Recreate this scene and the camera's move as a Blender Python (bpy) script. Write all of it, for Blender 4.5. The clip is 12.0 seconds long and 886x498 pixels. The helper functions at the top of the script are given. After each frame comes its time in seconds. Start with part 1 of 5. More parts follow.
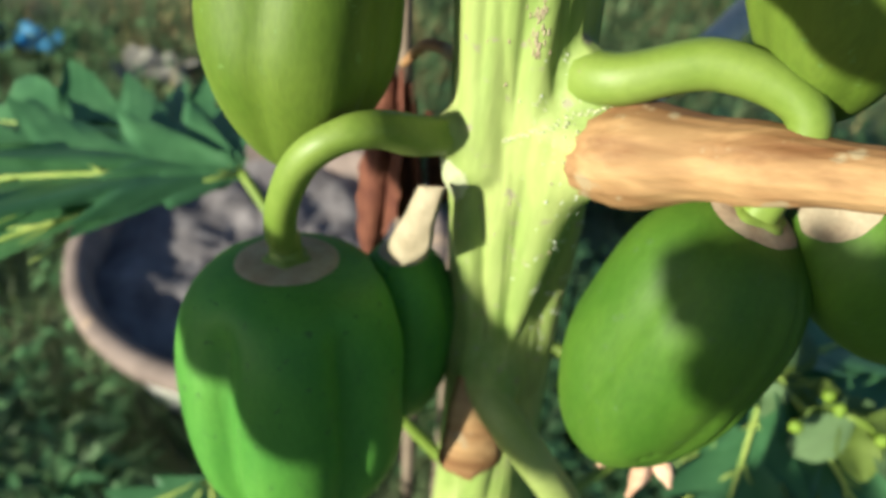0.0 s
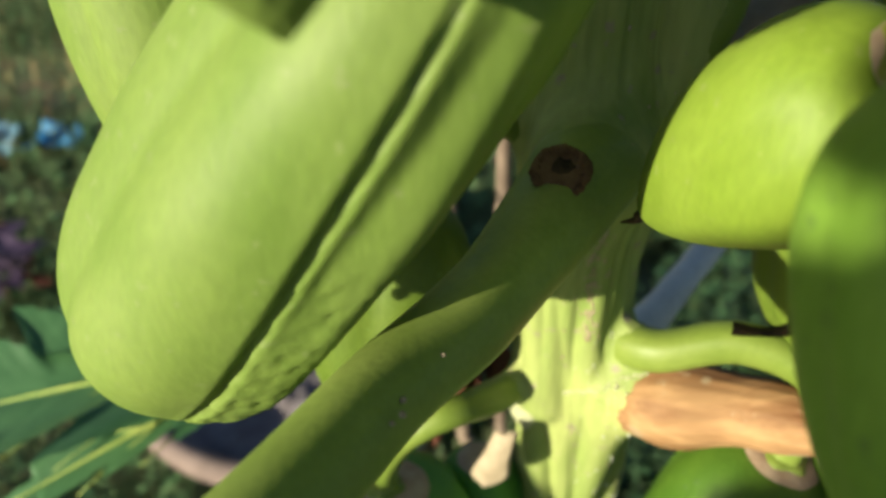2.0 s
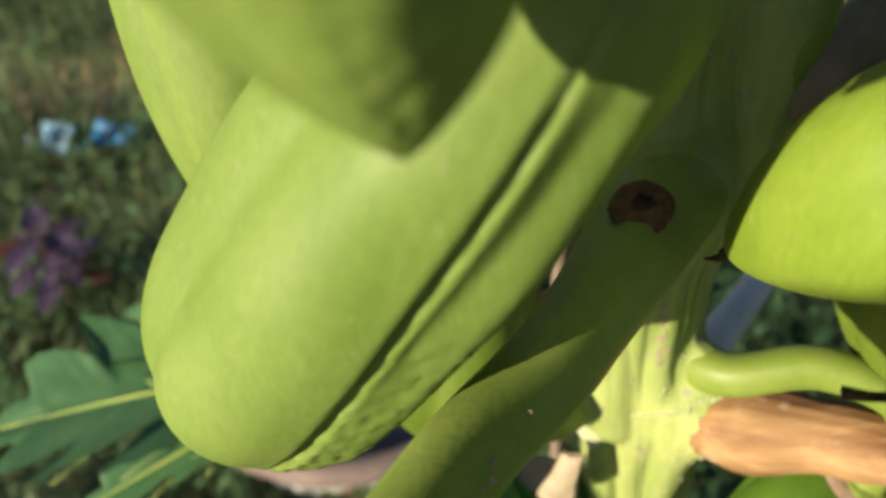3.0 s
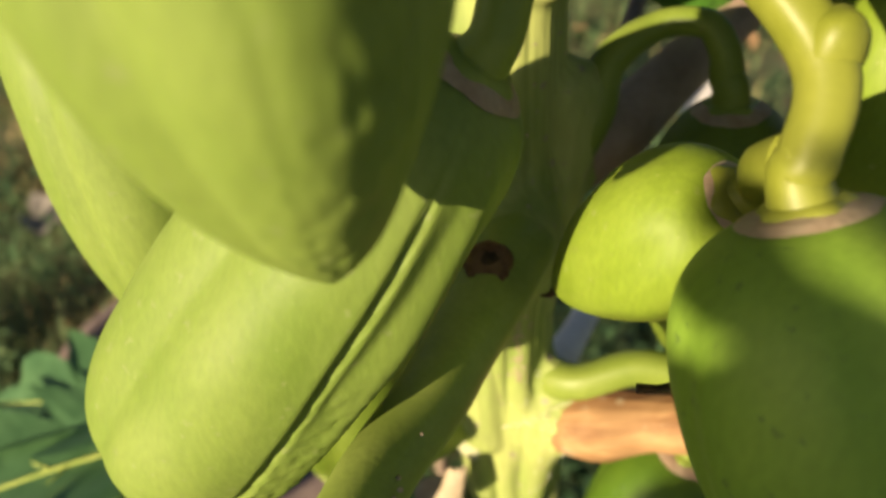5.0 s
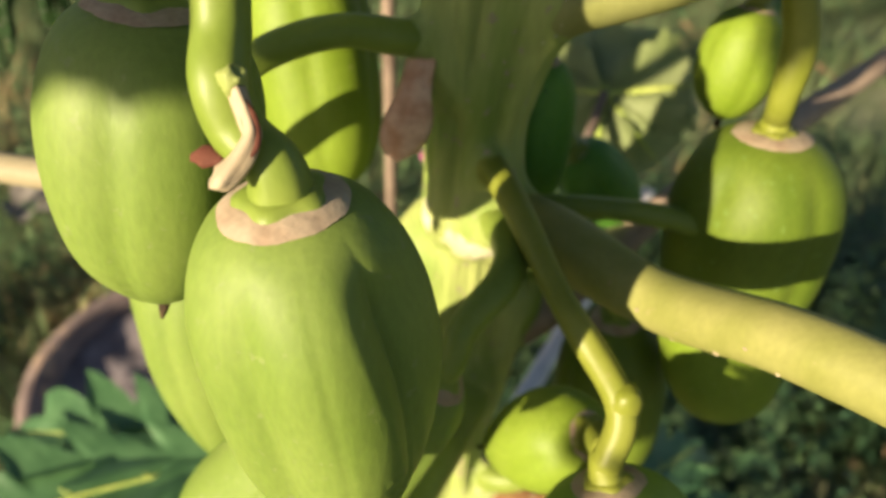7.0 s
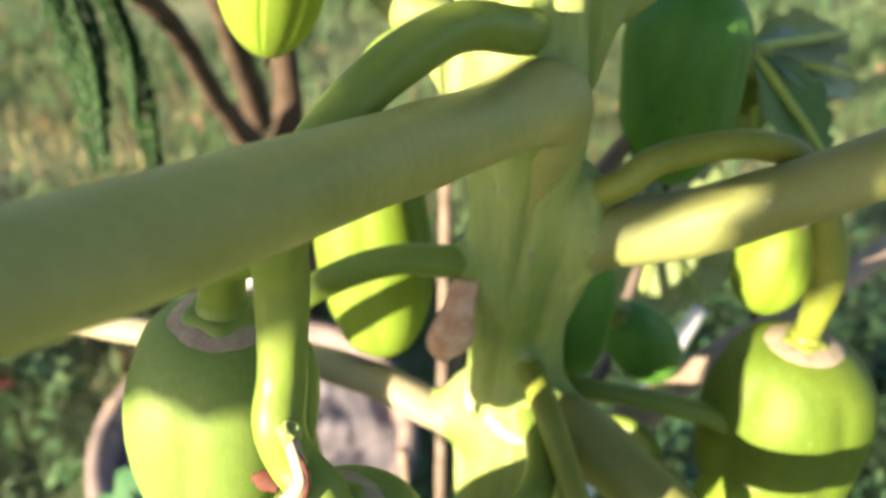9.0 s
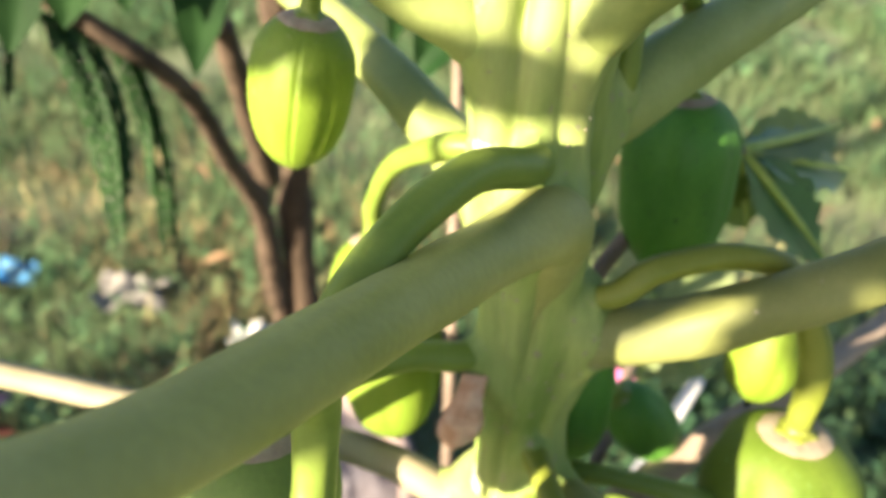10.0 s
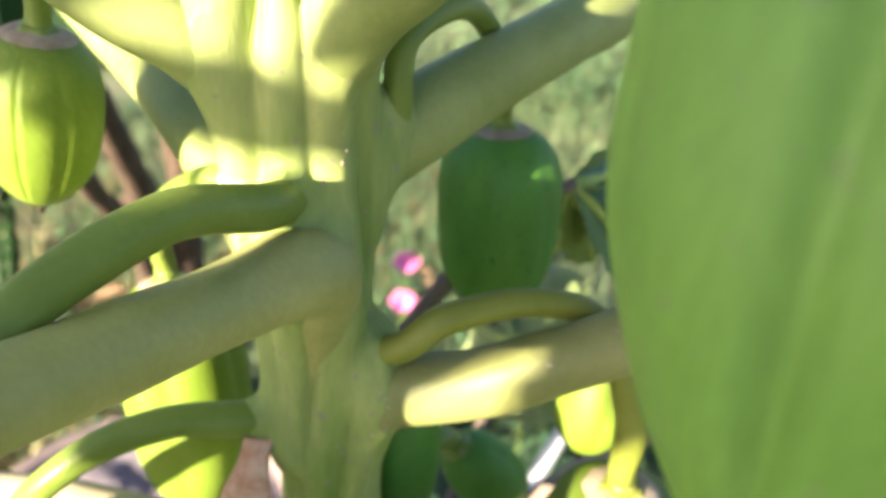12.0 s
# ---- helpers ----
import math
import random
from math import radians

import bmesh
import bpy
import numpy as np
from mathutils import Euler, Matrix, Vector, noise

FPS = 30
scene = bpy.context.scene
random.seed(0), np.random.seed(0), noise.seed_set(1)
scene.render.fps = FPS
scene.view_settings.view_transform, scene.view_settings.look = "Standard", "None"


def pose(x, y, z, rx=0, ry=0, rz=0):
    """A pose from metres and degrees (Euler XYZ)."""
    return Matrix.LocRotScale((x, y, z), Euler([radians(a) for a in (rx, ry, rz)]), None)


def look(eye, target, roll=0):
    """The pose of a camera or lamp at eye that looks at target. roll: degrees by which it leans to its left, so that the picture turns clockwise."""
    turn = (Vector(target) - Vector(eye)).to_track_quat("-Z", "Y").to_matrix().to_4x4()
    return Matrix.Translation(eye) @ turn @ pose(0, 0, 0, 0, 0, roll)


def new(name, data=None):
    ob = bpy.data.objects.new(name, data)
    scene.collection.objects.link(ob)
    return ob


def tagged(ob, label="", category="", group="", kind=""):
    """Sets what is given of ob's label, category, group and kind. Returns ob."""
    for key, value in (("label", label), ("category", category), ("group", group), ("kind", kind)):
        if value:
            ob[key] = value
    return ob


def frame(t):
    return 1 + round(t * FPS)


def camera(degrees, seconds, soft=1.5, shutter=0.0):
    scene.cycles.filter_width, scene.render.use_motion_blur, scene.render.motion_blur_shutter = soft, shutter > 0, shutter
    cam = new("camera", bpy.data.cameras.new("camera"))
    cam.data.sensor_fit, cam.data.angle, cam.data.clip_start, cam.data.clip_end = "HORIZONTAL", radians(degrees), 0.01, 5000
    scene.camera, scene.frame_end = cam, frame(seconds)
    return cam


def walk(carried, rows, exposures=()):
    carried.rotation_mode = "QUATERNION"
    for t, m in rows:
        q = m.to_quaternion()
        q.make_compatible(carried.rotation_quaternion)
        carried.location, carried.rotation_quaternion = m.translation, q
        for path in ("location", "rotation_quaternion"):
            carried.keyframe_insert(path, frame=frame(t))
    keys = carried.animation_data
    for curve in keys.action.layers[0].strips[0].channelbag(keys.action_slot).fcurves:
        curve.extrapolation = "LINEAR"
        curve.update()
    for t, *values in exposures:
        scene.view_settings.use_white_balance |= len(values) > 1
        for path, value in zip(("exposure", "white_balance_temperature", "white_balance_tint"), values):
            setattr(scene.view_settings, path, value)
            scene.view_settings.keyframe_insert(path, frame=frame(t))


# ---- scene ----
cam = camera(61.6, 12.0, soft=3.0)
cam.data.dof.use_dof = True
cam.data.dof.focus_distance = 0.26
cam.data.dof.aperture_fstop = 7
PATH = [
    (0, (0.039, 0.051, 1.49), (-0.04, 1.54, 0.158), 5.6),
    (0.5, (0.026, 0.067, 1.543), (-0.079, 1.567, 0.224), 3.1),
    (1, (0.011, 0.077, 1.585), (-0.112, 1.596, 0.29), 0.9),
    (1.5, (0.004, 0.071, 1.619), (-0.114, 1.616, 0.355), -0.2),
    (2, (-0.001, 0.08, 1.639), (-0.118, 1.595, 0.338), -1.0),
    (2.5, (-0.008, 0.094, 1.641), (-0.18, 1.569, 0.301), -2.7),
    (2.7, (-0.011, 0.096, 1.645), (-0.242, 1.568, 0.311), -4.7),
    (4.5, (-0.019, 0.082, 1.683), (-0.139, 1.64, 0.435), -3.3),
    (5, (-0.019, 0.055, 1.705), (0.122, 1.588, 0.429), -1.5),
    (5.5, (-0.031, 0.023, 1.755), (0.237, 1.529, 0.467), -0.5),
    (6, (-0.036, 0.012, 1.81), (0.281, 1.536, 0.555), 2.6),
    (6.5, (-0.028, 0.012, 1.86), (0.208, 1.515, 0.562), 3.0),
    (7, (-0.032, 0.01, 1.908), (0.202, 1.503, 0.598), 5.1),
    (7.5, (-0.036, 0.009, 1.962), (0.133, 1.513, 0.655), 4.2),
    (7.7, (-0.037, 0.006, 1.975), (0.127, 1.524, 0.682), 4.0),
    (9.3, (-0.023, 0.054, 2.025), (0.032, 1.626, 0.79), 3.2),
    (9.5, (-0.031, 0.051, 2.038), (0.03, 1.643, 0.828), 3.5),
    (10, (-0.033, 0.045, 2.056), (0.028, 1.668, 0.889), 3.5),
    (10.5, (-0.03, 0.047, 2.061), (0.045, 1.713, 0.957), 4.0),
    (11, (-0.009, 0.074, 2.045), (0.126, 1.739, 0.945), 5.3),
    (11.5, (0.023, 0.094, 2.037), (0.223, 1.749, 0.933), 6.1),
    (12, (0.05, 0.086, 2.042), (0.302, 1.744, 0.952), 6.7),
]
LIGHTING = [(0, 1.39, 5400, -2), (1.5, 1.42, 5900, 0), (2.5, 1.24, 6000, 6), (4.5, 1.32, 6900, 13), (5.5, 1.4, 7100, 13), (6.5, 1.44, 6900, 12), (7.5, 1.79, 6600, 12), (9.5, 2.73, 6200, 11), (10.5, 2.68, 6050, 12), (11.2, 2.73, 5750, 15), (12, 2.97, 6000, 16.5)]
walk(cam, [(t, look(eye, target, roll)) for t, eye, target, roll in PATH], LIGHTING)

# ---- light ----
SUN = Vector((-0.7107, -0.6399, 0.2924)).normalized()
world = bpy.data.worlds.new("sky")
scene.world = world
world.use_nodes = True
wn = world.node_tree.nodes
sky = wn.new("ShaderNodeTexSky")
sky.sky_type = "NISHITA"
sky.sun_disc = False
sky.sun_elevation = math.asin(SUN.z)
sky.sun_rotation = math.atan2(SUN.x, SUN.y)
world.node_tree.links.new(sky.outputs["Color"], wn["Background"].inputs["Color"])
wn["Background"].inputs["Strength"].default_value = 0.038
sun = new("sun", bpy.data.lights.new("sun", "SUN"))
sun.data.energy = 4.5
sun.data.angle = radians(0.8)
sun.data.color = (1.0, 0.84, 0.56)
sun.matrix_world = look(SUN * 10, (0, 0, 0))
scene.view_settings.exposure = 0.0


# ---- materials ----
def material(name, dark, light, rough=0.5, scale=20.0, fine=180.0, bump=0.15, fine_bump=0.1, spread=0.06, island=0.0, obj=0.0,
             spot=None, spot_scale=60.0, spot_edge=0.7, stretch=(1, 1, 1), sheen=0.0, translucent=0.0, metallic=0.0, coat=0.0, thin=0.0, gloss=0.3):
    """A surface of two tones mixed by coarse noise, with fine grain, spots, and a tone of its own per object or island."""
    m = bpy.data.materials.new(name)
    m.use_nodes = True
    nt = m.node_tree
    n, link = nt.nodes, nt.links.new
    b = n["Principled BSDF"]
    co = n.new("ShaderNodeTexCoord")
    mp = n.new("ShaderNodeMapping")
    mp.inputs["Scale"].default_value = stretch
    link(co.outputs["Object"], mp.inputs["Vector"])
    big = n.new("ShaderNodeTexNoise")
    big.inputs["Scale"].default_value = scale
    big.inputs["Detail"].default_value = 4
    small = n.new("ShaderNodeTexNoise")
    small.inputs["Scale"].default_value = fine
    small.inputs["Detail"].default_value = 3
    for t in (big, small):
        link(mp.outputs["Vector"], t.inputs["Vector"])
    ramp = n.new("ShaderNodeMapRange")
    ramp.inputs["From Min"].default_value, ramp.inputs["From Max"].default_value = 0.32, 0.68
    link(big.outputs["Fac"], ramp.inputs["Value"])
    mix = n.new("ShaderNodeMix")
    mix.data_type = "RGBA"
    mix.inputs["A"].default_value, mix.inputs["B"].default_value = (*dark, 1), (*light, 1)
    link(ramp.outputs["Result"], mix.inputs["Factor"])
    colour = mix.outputs["Result"]
    if spot:
        dots = n.new("ShaderNodeTexNoise")
        dots.inputs["Scale"].default_value = spot_scale
        dots.inputs["Detail"].default_value = 5
        link(co.outputs["Object"], dots.inputs["Vector"])
        r = n.new("ShaderNodeMapRange")
        r.inputs["From Min"].default_value, r.inputs["From Max"].default_value = spot_edge, spot_edge + 0.06
        link(dots.outputs["Fac"], r.inputs["Value"])
        mx = n.new("ShaderNodeMix")
        mx.data_type = "RGBA"
        mx.inputs["B"].default_value = (*spot, 1)
        link(r.outputs["Result"], mx.inputs["Factor"])
        link(colour, mx.inputs["A"])
        colour = mx.outputs["Result"]
    hsv = n.new("ShaderNodeHueSaturation")
    link(colour, hsv.inputs["Color"])
    var = n.new("ShaderNodeMapRange")
    var.inputs["To Min"].default_value, var.inputs["To Max"].default_value = 1 - spread * 2, 1 + spread * 2
    link(small.outputs["Fac"], var.inputs["Value"])
    value = var.outputs["Result"]
    if island or obj:
        src = n.new("ShaderNodeNewGeometry").outputs["Random Per Island"] if island else n.new("ShaderNodeObjectInfo").outputs["Random"]
        each = n.new("ShaderNodeMapRange")
        k = island or obj
        each.inputs["To Min"].default_value, each.inputs["To Max"].default_value = 1 - k, 1 + k
        link(src, each.inputs["Value"])
        mul = n.new("ShaderNodeMath")
        mul.operation = "MULTIPLY"
        link(value, mul.inputs[0])
        link(each.outputs["Result"], mul.inputs[1])
        value = mul.outputs["Value"]
        hue = n.new("ShaderNodeMapRange")
        hue.inputs["To Min"].default_value, hue.inputs["To Max"].default_value = 0.5 - k * 0.07, 0.5 + k * 0.05
        link(src, hue.inputs["Value"])
        link(hue.outputs["Result"], hsv.inputs["Hue"])
    link(value, hsv.inputs["Value"])
    link(hsv.outputs["Color"], b.inputs["Base Color"])
    rr = n.new("ShaderNodeMapRange")
    rr.inputs["To Min"].default_value, rr.inputs["To Max"].default_value = max(rough - 0.1, 0.02), min(rough + 0.12, 1)
    link(big.outputs["Fac"], rr.inputs["Value"])
    link(rr.outputs["Result"], b.inputs["Roughness"])
    b.inputs["Metallic"].default_value = metallic
    b.inputs["Specular IOR Level"].default_value = gloss
    b.inputs["Sheen Weight"].default_value = sheen
    b.inputs["Coat Weight"].default_value = coat
    if translucent:
        b.inputs["Subsurface Weight"].default_value = translucent
        b.inputs["Subsurface Radius"].default_value = (0.6, 1.0, 0.15)
        b.inputs["Subsurface Scale"].default_value = 0.006
    height = None
    for tex, strength, dist in ((big, bump, 0.004), (small, fine_bump, 0.001)):
        bp = n.new("ShaderNodeBump")
        bp.inputs["Strength"].default_value, bp.inputs["Distance"].default_value = strength, dist
        link(tex.outputs["Fac"], bp.inputs["Height"])
        if height:
            link(height, bp.inputs["Normal"])
        height = bp.outputs["Normal"]
    link(height, b.inputs["Normal"])
    if thin:
        tr = n.new("ShaderNodeBsdfTranslucent")
        both = n.new("ShaderNodeMixShader")
        both.inputs["Fac"].default_value = thin
        link(hsv.outputs["Color"], tr.inputs["Color"])
        link(b.outputs["BSDF"], both.inputs[1])
        link(tr.outputs["BSDF"], both.inputs[2])
        link(both.outputs["Shader"], n["Material Output"].inputs["Surface"])
    return m


LIME = material("lime_skin", (0.122, 0.1884, 0.0133), (0.1622, 0.2311, 0.0266), 0.56, 26, 420, 0.1, 0.16, 0.09, stretch=(1, 1, 0.4), spot=(0.1776, 0.231, 0.0486), spot_scale=170, spot_edge=0.64, translucent=0.06)
GREEN = material("green_skin", (0.1103, 0.171, 0.03059), (0.1511, 0.2095, 0.04761), 0.56, 26, 420, 0.1, 0.16, 0.09, stretch=(1, 1, 0.4), spot=(0.1512, 0.1998, 0.0624), spot_scale=170, spot_edge=0.64, translucent=0.05)
FRESH = material("fresh_green_skin", (0.073, 0.118, 0.0105), (0.108, 0.152, 0.018), 0.56, 26, 420, 0.1, 0.16, 0.09, stretch=(1, 1, 0.4), spot=(0.1068, 0.1686, 0.0354), spot_scale=170, spot_edge=0.64, translucent=0.05)
MID = material("mid_green_skin", (0.0397, 0.0955, 0.0067), (0.0701, 0.1337, 0.0113), 0.56, 26, 420, 0.1, 0.16, 0.09, stretch=(1, 1, 0.4), spot=(0.0576, 0.111, 0.0222), spot_scale=170, spot_edge=0.64, translucent=0.04)
SOFT = material("soft_green_skin", (0.1104, 0.2064, 0.0216), (0.1584, 0.2592, 0.0372), 0.56, 26, 420, 0.1, 0.16, 0.09, stretch=(1, 1, 0.4), spot=(0.0888, 0.1512, 0.0312), spot_scale=170, spot_edge=0.64, translucent=0.04)
MILKY = material("milky_green_skin", (0.1159, 0.2381, 0.04126), (0.1651, 0.2908, 0.06296), 0.56, 26, 420, 0.1, 0.16, 0.09, stretch=(1, 1, 0.25), spot=(0.153, 0.2298, 0.0768), spot_scale=170, spot_edge=0.64, translucent=0.05)
DEEP = material("deep_green_skin", (0.05187, 0.157, 0.02028), (0.08892, 0.2184, 0.0312), 0.56, 26, 420, 0.1, 0.16, 0.09, stretch=(1, 1, 0.4), spot=(0.0428, 0.1006, 0.0252), spot_scale=170, spot_edge=0.64, translucent=0.03)
STALK = material("stalk_skin", (0.123, 0.1778, 0.02598), (0.1703, 0.2226, 0.04366), 0.45, 30, 300, 0.1, 0.1, 0.06, spot=(0.1866, 0.1596, 0.0888), spot_scale=120, spot_edge=0.71)
# yellower copy of STALK for stalks in sun: warm light put into the colour
SUN_STALK = material("sunlit_stalk_skin", (0.141, 0.165, 0.0207), (0.188, 0.206, 0.0368), 0.45, 30, 300, 0.1, 0.1, 0.06, spot=(0.2, 0.165, 0.08), spot_scale=120, spot_edge=0.71)
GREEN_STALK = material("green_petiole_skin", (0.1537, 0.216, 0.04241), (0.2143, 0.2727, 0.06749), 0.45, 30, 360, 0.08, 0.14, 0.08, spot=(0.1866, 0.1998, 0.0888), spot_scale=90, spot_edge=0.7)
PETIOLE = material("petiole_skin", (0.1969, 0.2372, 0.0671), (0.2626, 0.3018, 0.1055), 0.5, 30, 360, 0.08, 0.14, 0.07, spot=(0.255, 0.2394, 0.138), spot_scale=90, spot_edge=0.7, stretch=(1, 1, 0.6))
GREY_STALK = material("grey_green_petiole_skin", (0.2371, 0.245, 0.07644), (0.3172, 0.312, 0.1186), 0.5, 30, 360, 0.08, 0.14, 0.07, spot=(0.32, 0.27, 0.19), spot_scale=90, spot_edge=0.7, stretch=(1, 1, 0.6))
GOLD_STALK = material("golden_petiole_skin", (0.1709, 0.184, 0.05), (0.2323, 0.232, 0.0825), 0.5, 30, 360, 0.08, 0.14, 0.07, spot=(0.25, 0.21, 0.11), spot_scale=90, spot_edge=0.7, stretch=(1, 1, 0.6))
BARK = material("papaya_bark", (0.15, 0.22, 0.04633), (0.315, 0.35, 0.1251), 0.6, 34, 240, 0.4, 0.3, 0.1, spot=(0.2442, 0.222, 0.1512), spot_scale=120, spot_edge=0.64, stretch=(1, 1, 0.22))
PALE = material("pale_bark", (0.3473, 0.3608, 0.2288), (0.4305, 0.4163, 0.2918), 0.65, 40, 260, 0.2, 0.2, 0.08)
CORK = material("corky_cap", (0.255, 0.1836, 0.1326), (0.3576, 0.2958, 0.225), 0.8, 70, 420, 0.3, 0.25, 0.12)
DRY = material("dry_stub", (0.1496, 0.066, 0.0264), (0.3872, 0.2376, 0.1188), 0.7, 55, 260, 0.6, 0.4, 0.12, stretch=(0.12, 1, 1), spot=(0.3108, 0.231, 0.1464), spot_scale=50, spot_edge=0.6)
PINK_DRY = material("pinkish_dry_bract", (0.4131, 0.2248, 0.1531), (0.6111, 0.4131, 0.3232), 0.8, 90, 300, 0.5, 0.3, 0.12)
CREAM = material("cream_scale", (0.2775, 0.222, 0.1552), (0.3773, 0.3105, 0.2332), 0.7, 60, 300, 0.3, 0.2, 0.08)
RUST = material("rusty_dry", (0.0708, 0.0198, 0.0132), (0.1332, 0.0486, 0.0312), 0.85, 60, 300, 0.5, 0.4, 0.15)
CHAR = material("dried_flower", (0.018, 0.012, 0.0072), (0.072, 0.045, 0.024), 0.9, 160, 600, 0.6, 0.5, 0.2)
SCAR = material("leaf_scar", (0.0888, 0.0444, 0.0222), (0.1464, 0.0888, 0.0444), 0.8, 160, 500, 0.5, 0.4, 0.15)
WOOD = material("tree_bark", (0.0408, 0.0264, 0.0186), (0.087, 0.0588, 0.0408), 0.85, 30, 200, 0.6, 0.4, 0.14, stretch=(1, 1, 0.3))
STICK = material("dead_branch", (0.1122, 0.0816, 0.0666), (0.2, 0.152, 0.125), 0.85, 30, 220, 0.4, 0.3, 0.1)
WITHERED = material("withering_petiole", (0.24, 0.175, 0.135), (0.37, 0.285, 0.23), 0.8, 30, 220, 0.4, 0.3, 0.1)
CANE = material("bleached_cane", (0.255, 0.2142, 0.138), (0.3366, 0.2958, 0.204), 0.6, 20, 200, 0.2, 0.2, 0.06)
LEAF = material("papaya_leaf", (0.04725, 0.1234, 0.05), (0.08712, 0.196, 0.0835), 0.4, 18, 160, 0.3, 0.2, 0.1, thin=0.25, gloss=0.6)
DARK_LEAF = material("tree_leaf", (0.009, 0.03, 0.0072), (0.021, 0.054, 0.015), 0.6, 18, 160, 0.3, 0.2, 0.1, thin=0.2)
# lighter copy of LEAF: the glow of light is put into the colour
LIT_LEAF = material("lit_leaf", (0.216, 0.276, 0.108), (0.288, 0.336, 0.168), 0.5, 18, 160, 0.3, 0.2, 0.1, thin=0.45)
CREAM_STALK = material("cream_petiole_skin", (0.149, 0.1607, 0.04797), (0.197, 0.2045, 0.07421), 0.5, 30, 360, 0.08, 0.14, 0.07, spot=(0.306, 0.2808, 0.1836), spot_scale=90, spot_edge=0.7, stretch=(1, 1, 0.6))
MAUVE = material("withered_stalk", (0.576, 0.5568, 0.5952), (0.6912, 0.6624, 0.6912), 0.75, 30, 220, 0.3, 0.3, 0.1)
BRIGHT = material("young_leaf", (0.12, 0.18, 0.03), (0.192, 0.252, 0.06), 0.5, 18, 160, 0.3, 0.2, 0.1, thin=0.45)
VEIN = material("leaf_vein", (0.2574, 0.351, 0.0748), (0.3861, 0.4446, 0.1217), 0.55, 30, 200)
WEED = material("weed_leaf", (0.04897, 0.1168, 0.04537), (0.1894, 0.2887, 0.136), 0.55, 2.4, 80, 0.1, 0.1, 0.1, island=0.5, thin=0.3)
# darker copy of WEED: the shade on these weeds is put into the colour
SHADED_WEED = material("shaded_weed_leaf", (0.0203, 0.054, 0.0252), (0.0576, 0.1044, 0.0473), 0.5, 2.4, 80, 0.1, 0.1, 0.1, island=0.5, thin=0.25)
GRASS = material("grass_blade", (0.07028, 0.1219, 0.04652), (0.1736, 0.2156, 0.1085), 0.6, 1.6, 40, 0.0, 0.0, 0.1, island=0.5, thin=0.3)
PALE_GRASS = material("sunny_grass", (0.0983, 0.148, 0.06655), (0.1588, 0.2055, 0.111), 0.6, 0.9, 30, 0.0, 0.0, 0.1, island=0.35, thin=0.3)
EARTH = material("weedy_earth", (0.08855, 0.123, 0.05411), (0.1772, 0.1846, 0.1154), 0.95, 2.2, 30, 0.5, 0.4, 0.15, spot=(0.1824, 0.1444, 0.0912), spot_scale=5, spot_edge=0.6)
CEMENT = material("old_cement", (0.14, 0.105, 0.1015), (0.231, 0.175, 0.168), 0.9, 14, 120, 0.3, 0.3, 0.1, spot=(0.322, 0.231, 0.182), spot_scale=9, spot_edge=0.6)
LIMEWASH = material("peeling_limewash", (0.55, 0.53, 0.5), (0.8, 0.78, 0.75), 0.9, 14, 120, 0.3, 0.3, 0.1, spot=(0.34, 0.17, 0.08), spot_scale=9, spot_edge=0.55)
SOIL = material("tub_soil", (0.104, 0.088, 0.1), (0.2, 0.176, 0.196), 0.95, 18, 90, 0.8, 0.6, 0.2)
WHITE = material("white_plastic", (0.44, 0.44, 0.44), (0.6, 0.592, 0.576), 0.5, 30, 120, 0.3, 0.2, 0.06)
GREYISH = material("grey_cloth", (0.15, 0.138, 0.132), (0.252, 0.228, 0.216), 0.8, 30, 120, 0.4, 0.3, 0.1)
PALE_BLUE = material("light_blue_plastic", (0.18, 0.36, 0.54), (0.315, 0.495, 0.648), 0.5, 20, 120, 0.3, 0.2, 0.1)
BLUE = material("blue_plastic", (0.027, 0.144, 0.378), (0.072, 0.27, 0.54), 0.5, 20, 120, 0.3, 0.2, 0.1)
PURPLE = material("purple_leaf", (0.03, 0.018, 0.048), (0.072, 0.048, 0.096), 0.6, 30, 160, 0.2, 0.1, 0.1, island=0.3)
ROSE = material("pink_petal", (0.52, 0.08, 0.28), (0.64, 0.2, 0.4), 0.6, 60, 200, 0.1, 0.1, 0.1, island=0.2)
CACTUS = material("cactus_stem", (0.0072, 0.024, 0.0072), (0.018, 0.045, 0.012), 0.65, 30, 200, 0.2, 0.1, 0.1)
for m in (CACTUS, DARK_LEAF):  # waxless, nearly without gloss
    m.node_tree.nodes["Principled BSDF"].inputs["Specular IOR Level"].default_value = 0.12
AUTUMN = material("dead_leaf", (0.18, 0.102, 0.048), (0.3, 0.204, 0.12), 0.8, 20, 120, 0.3, 0.2, 0.1, island=0.4)

# ---- mesh helpers ----
ORIGIN = {}


def thing(name, at, label, category, group="", kind=""):
    ob = new(name)
    ob.empty_display_size = 0.02
    ob.location = at
    ORIGIN[ob] = Vector(at)
    return tagged(ob, label, category, group, kind)


def part(name, bm, mat, parent, label="", smooth=True):
    """Links a bmesh in world metres as one mesh under a thing or a part."""
    o = ORIGIN[parent] if parent else Vector((0, 0, 0))
    me = bpy.data.meshes.new(name)
    for v in bm.verts:
        v.co -= o
    for f in bm.faces:
        f.smooth = smooth
    bm.to_mesh(me)
    bm.free()
    me.materials.append(mat)
    ob = new(name, me)
    if parent:
        ob.parent = parent
    ORIGIN[ob] = o
    return tagged(ob, label)


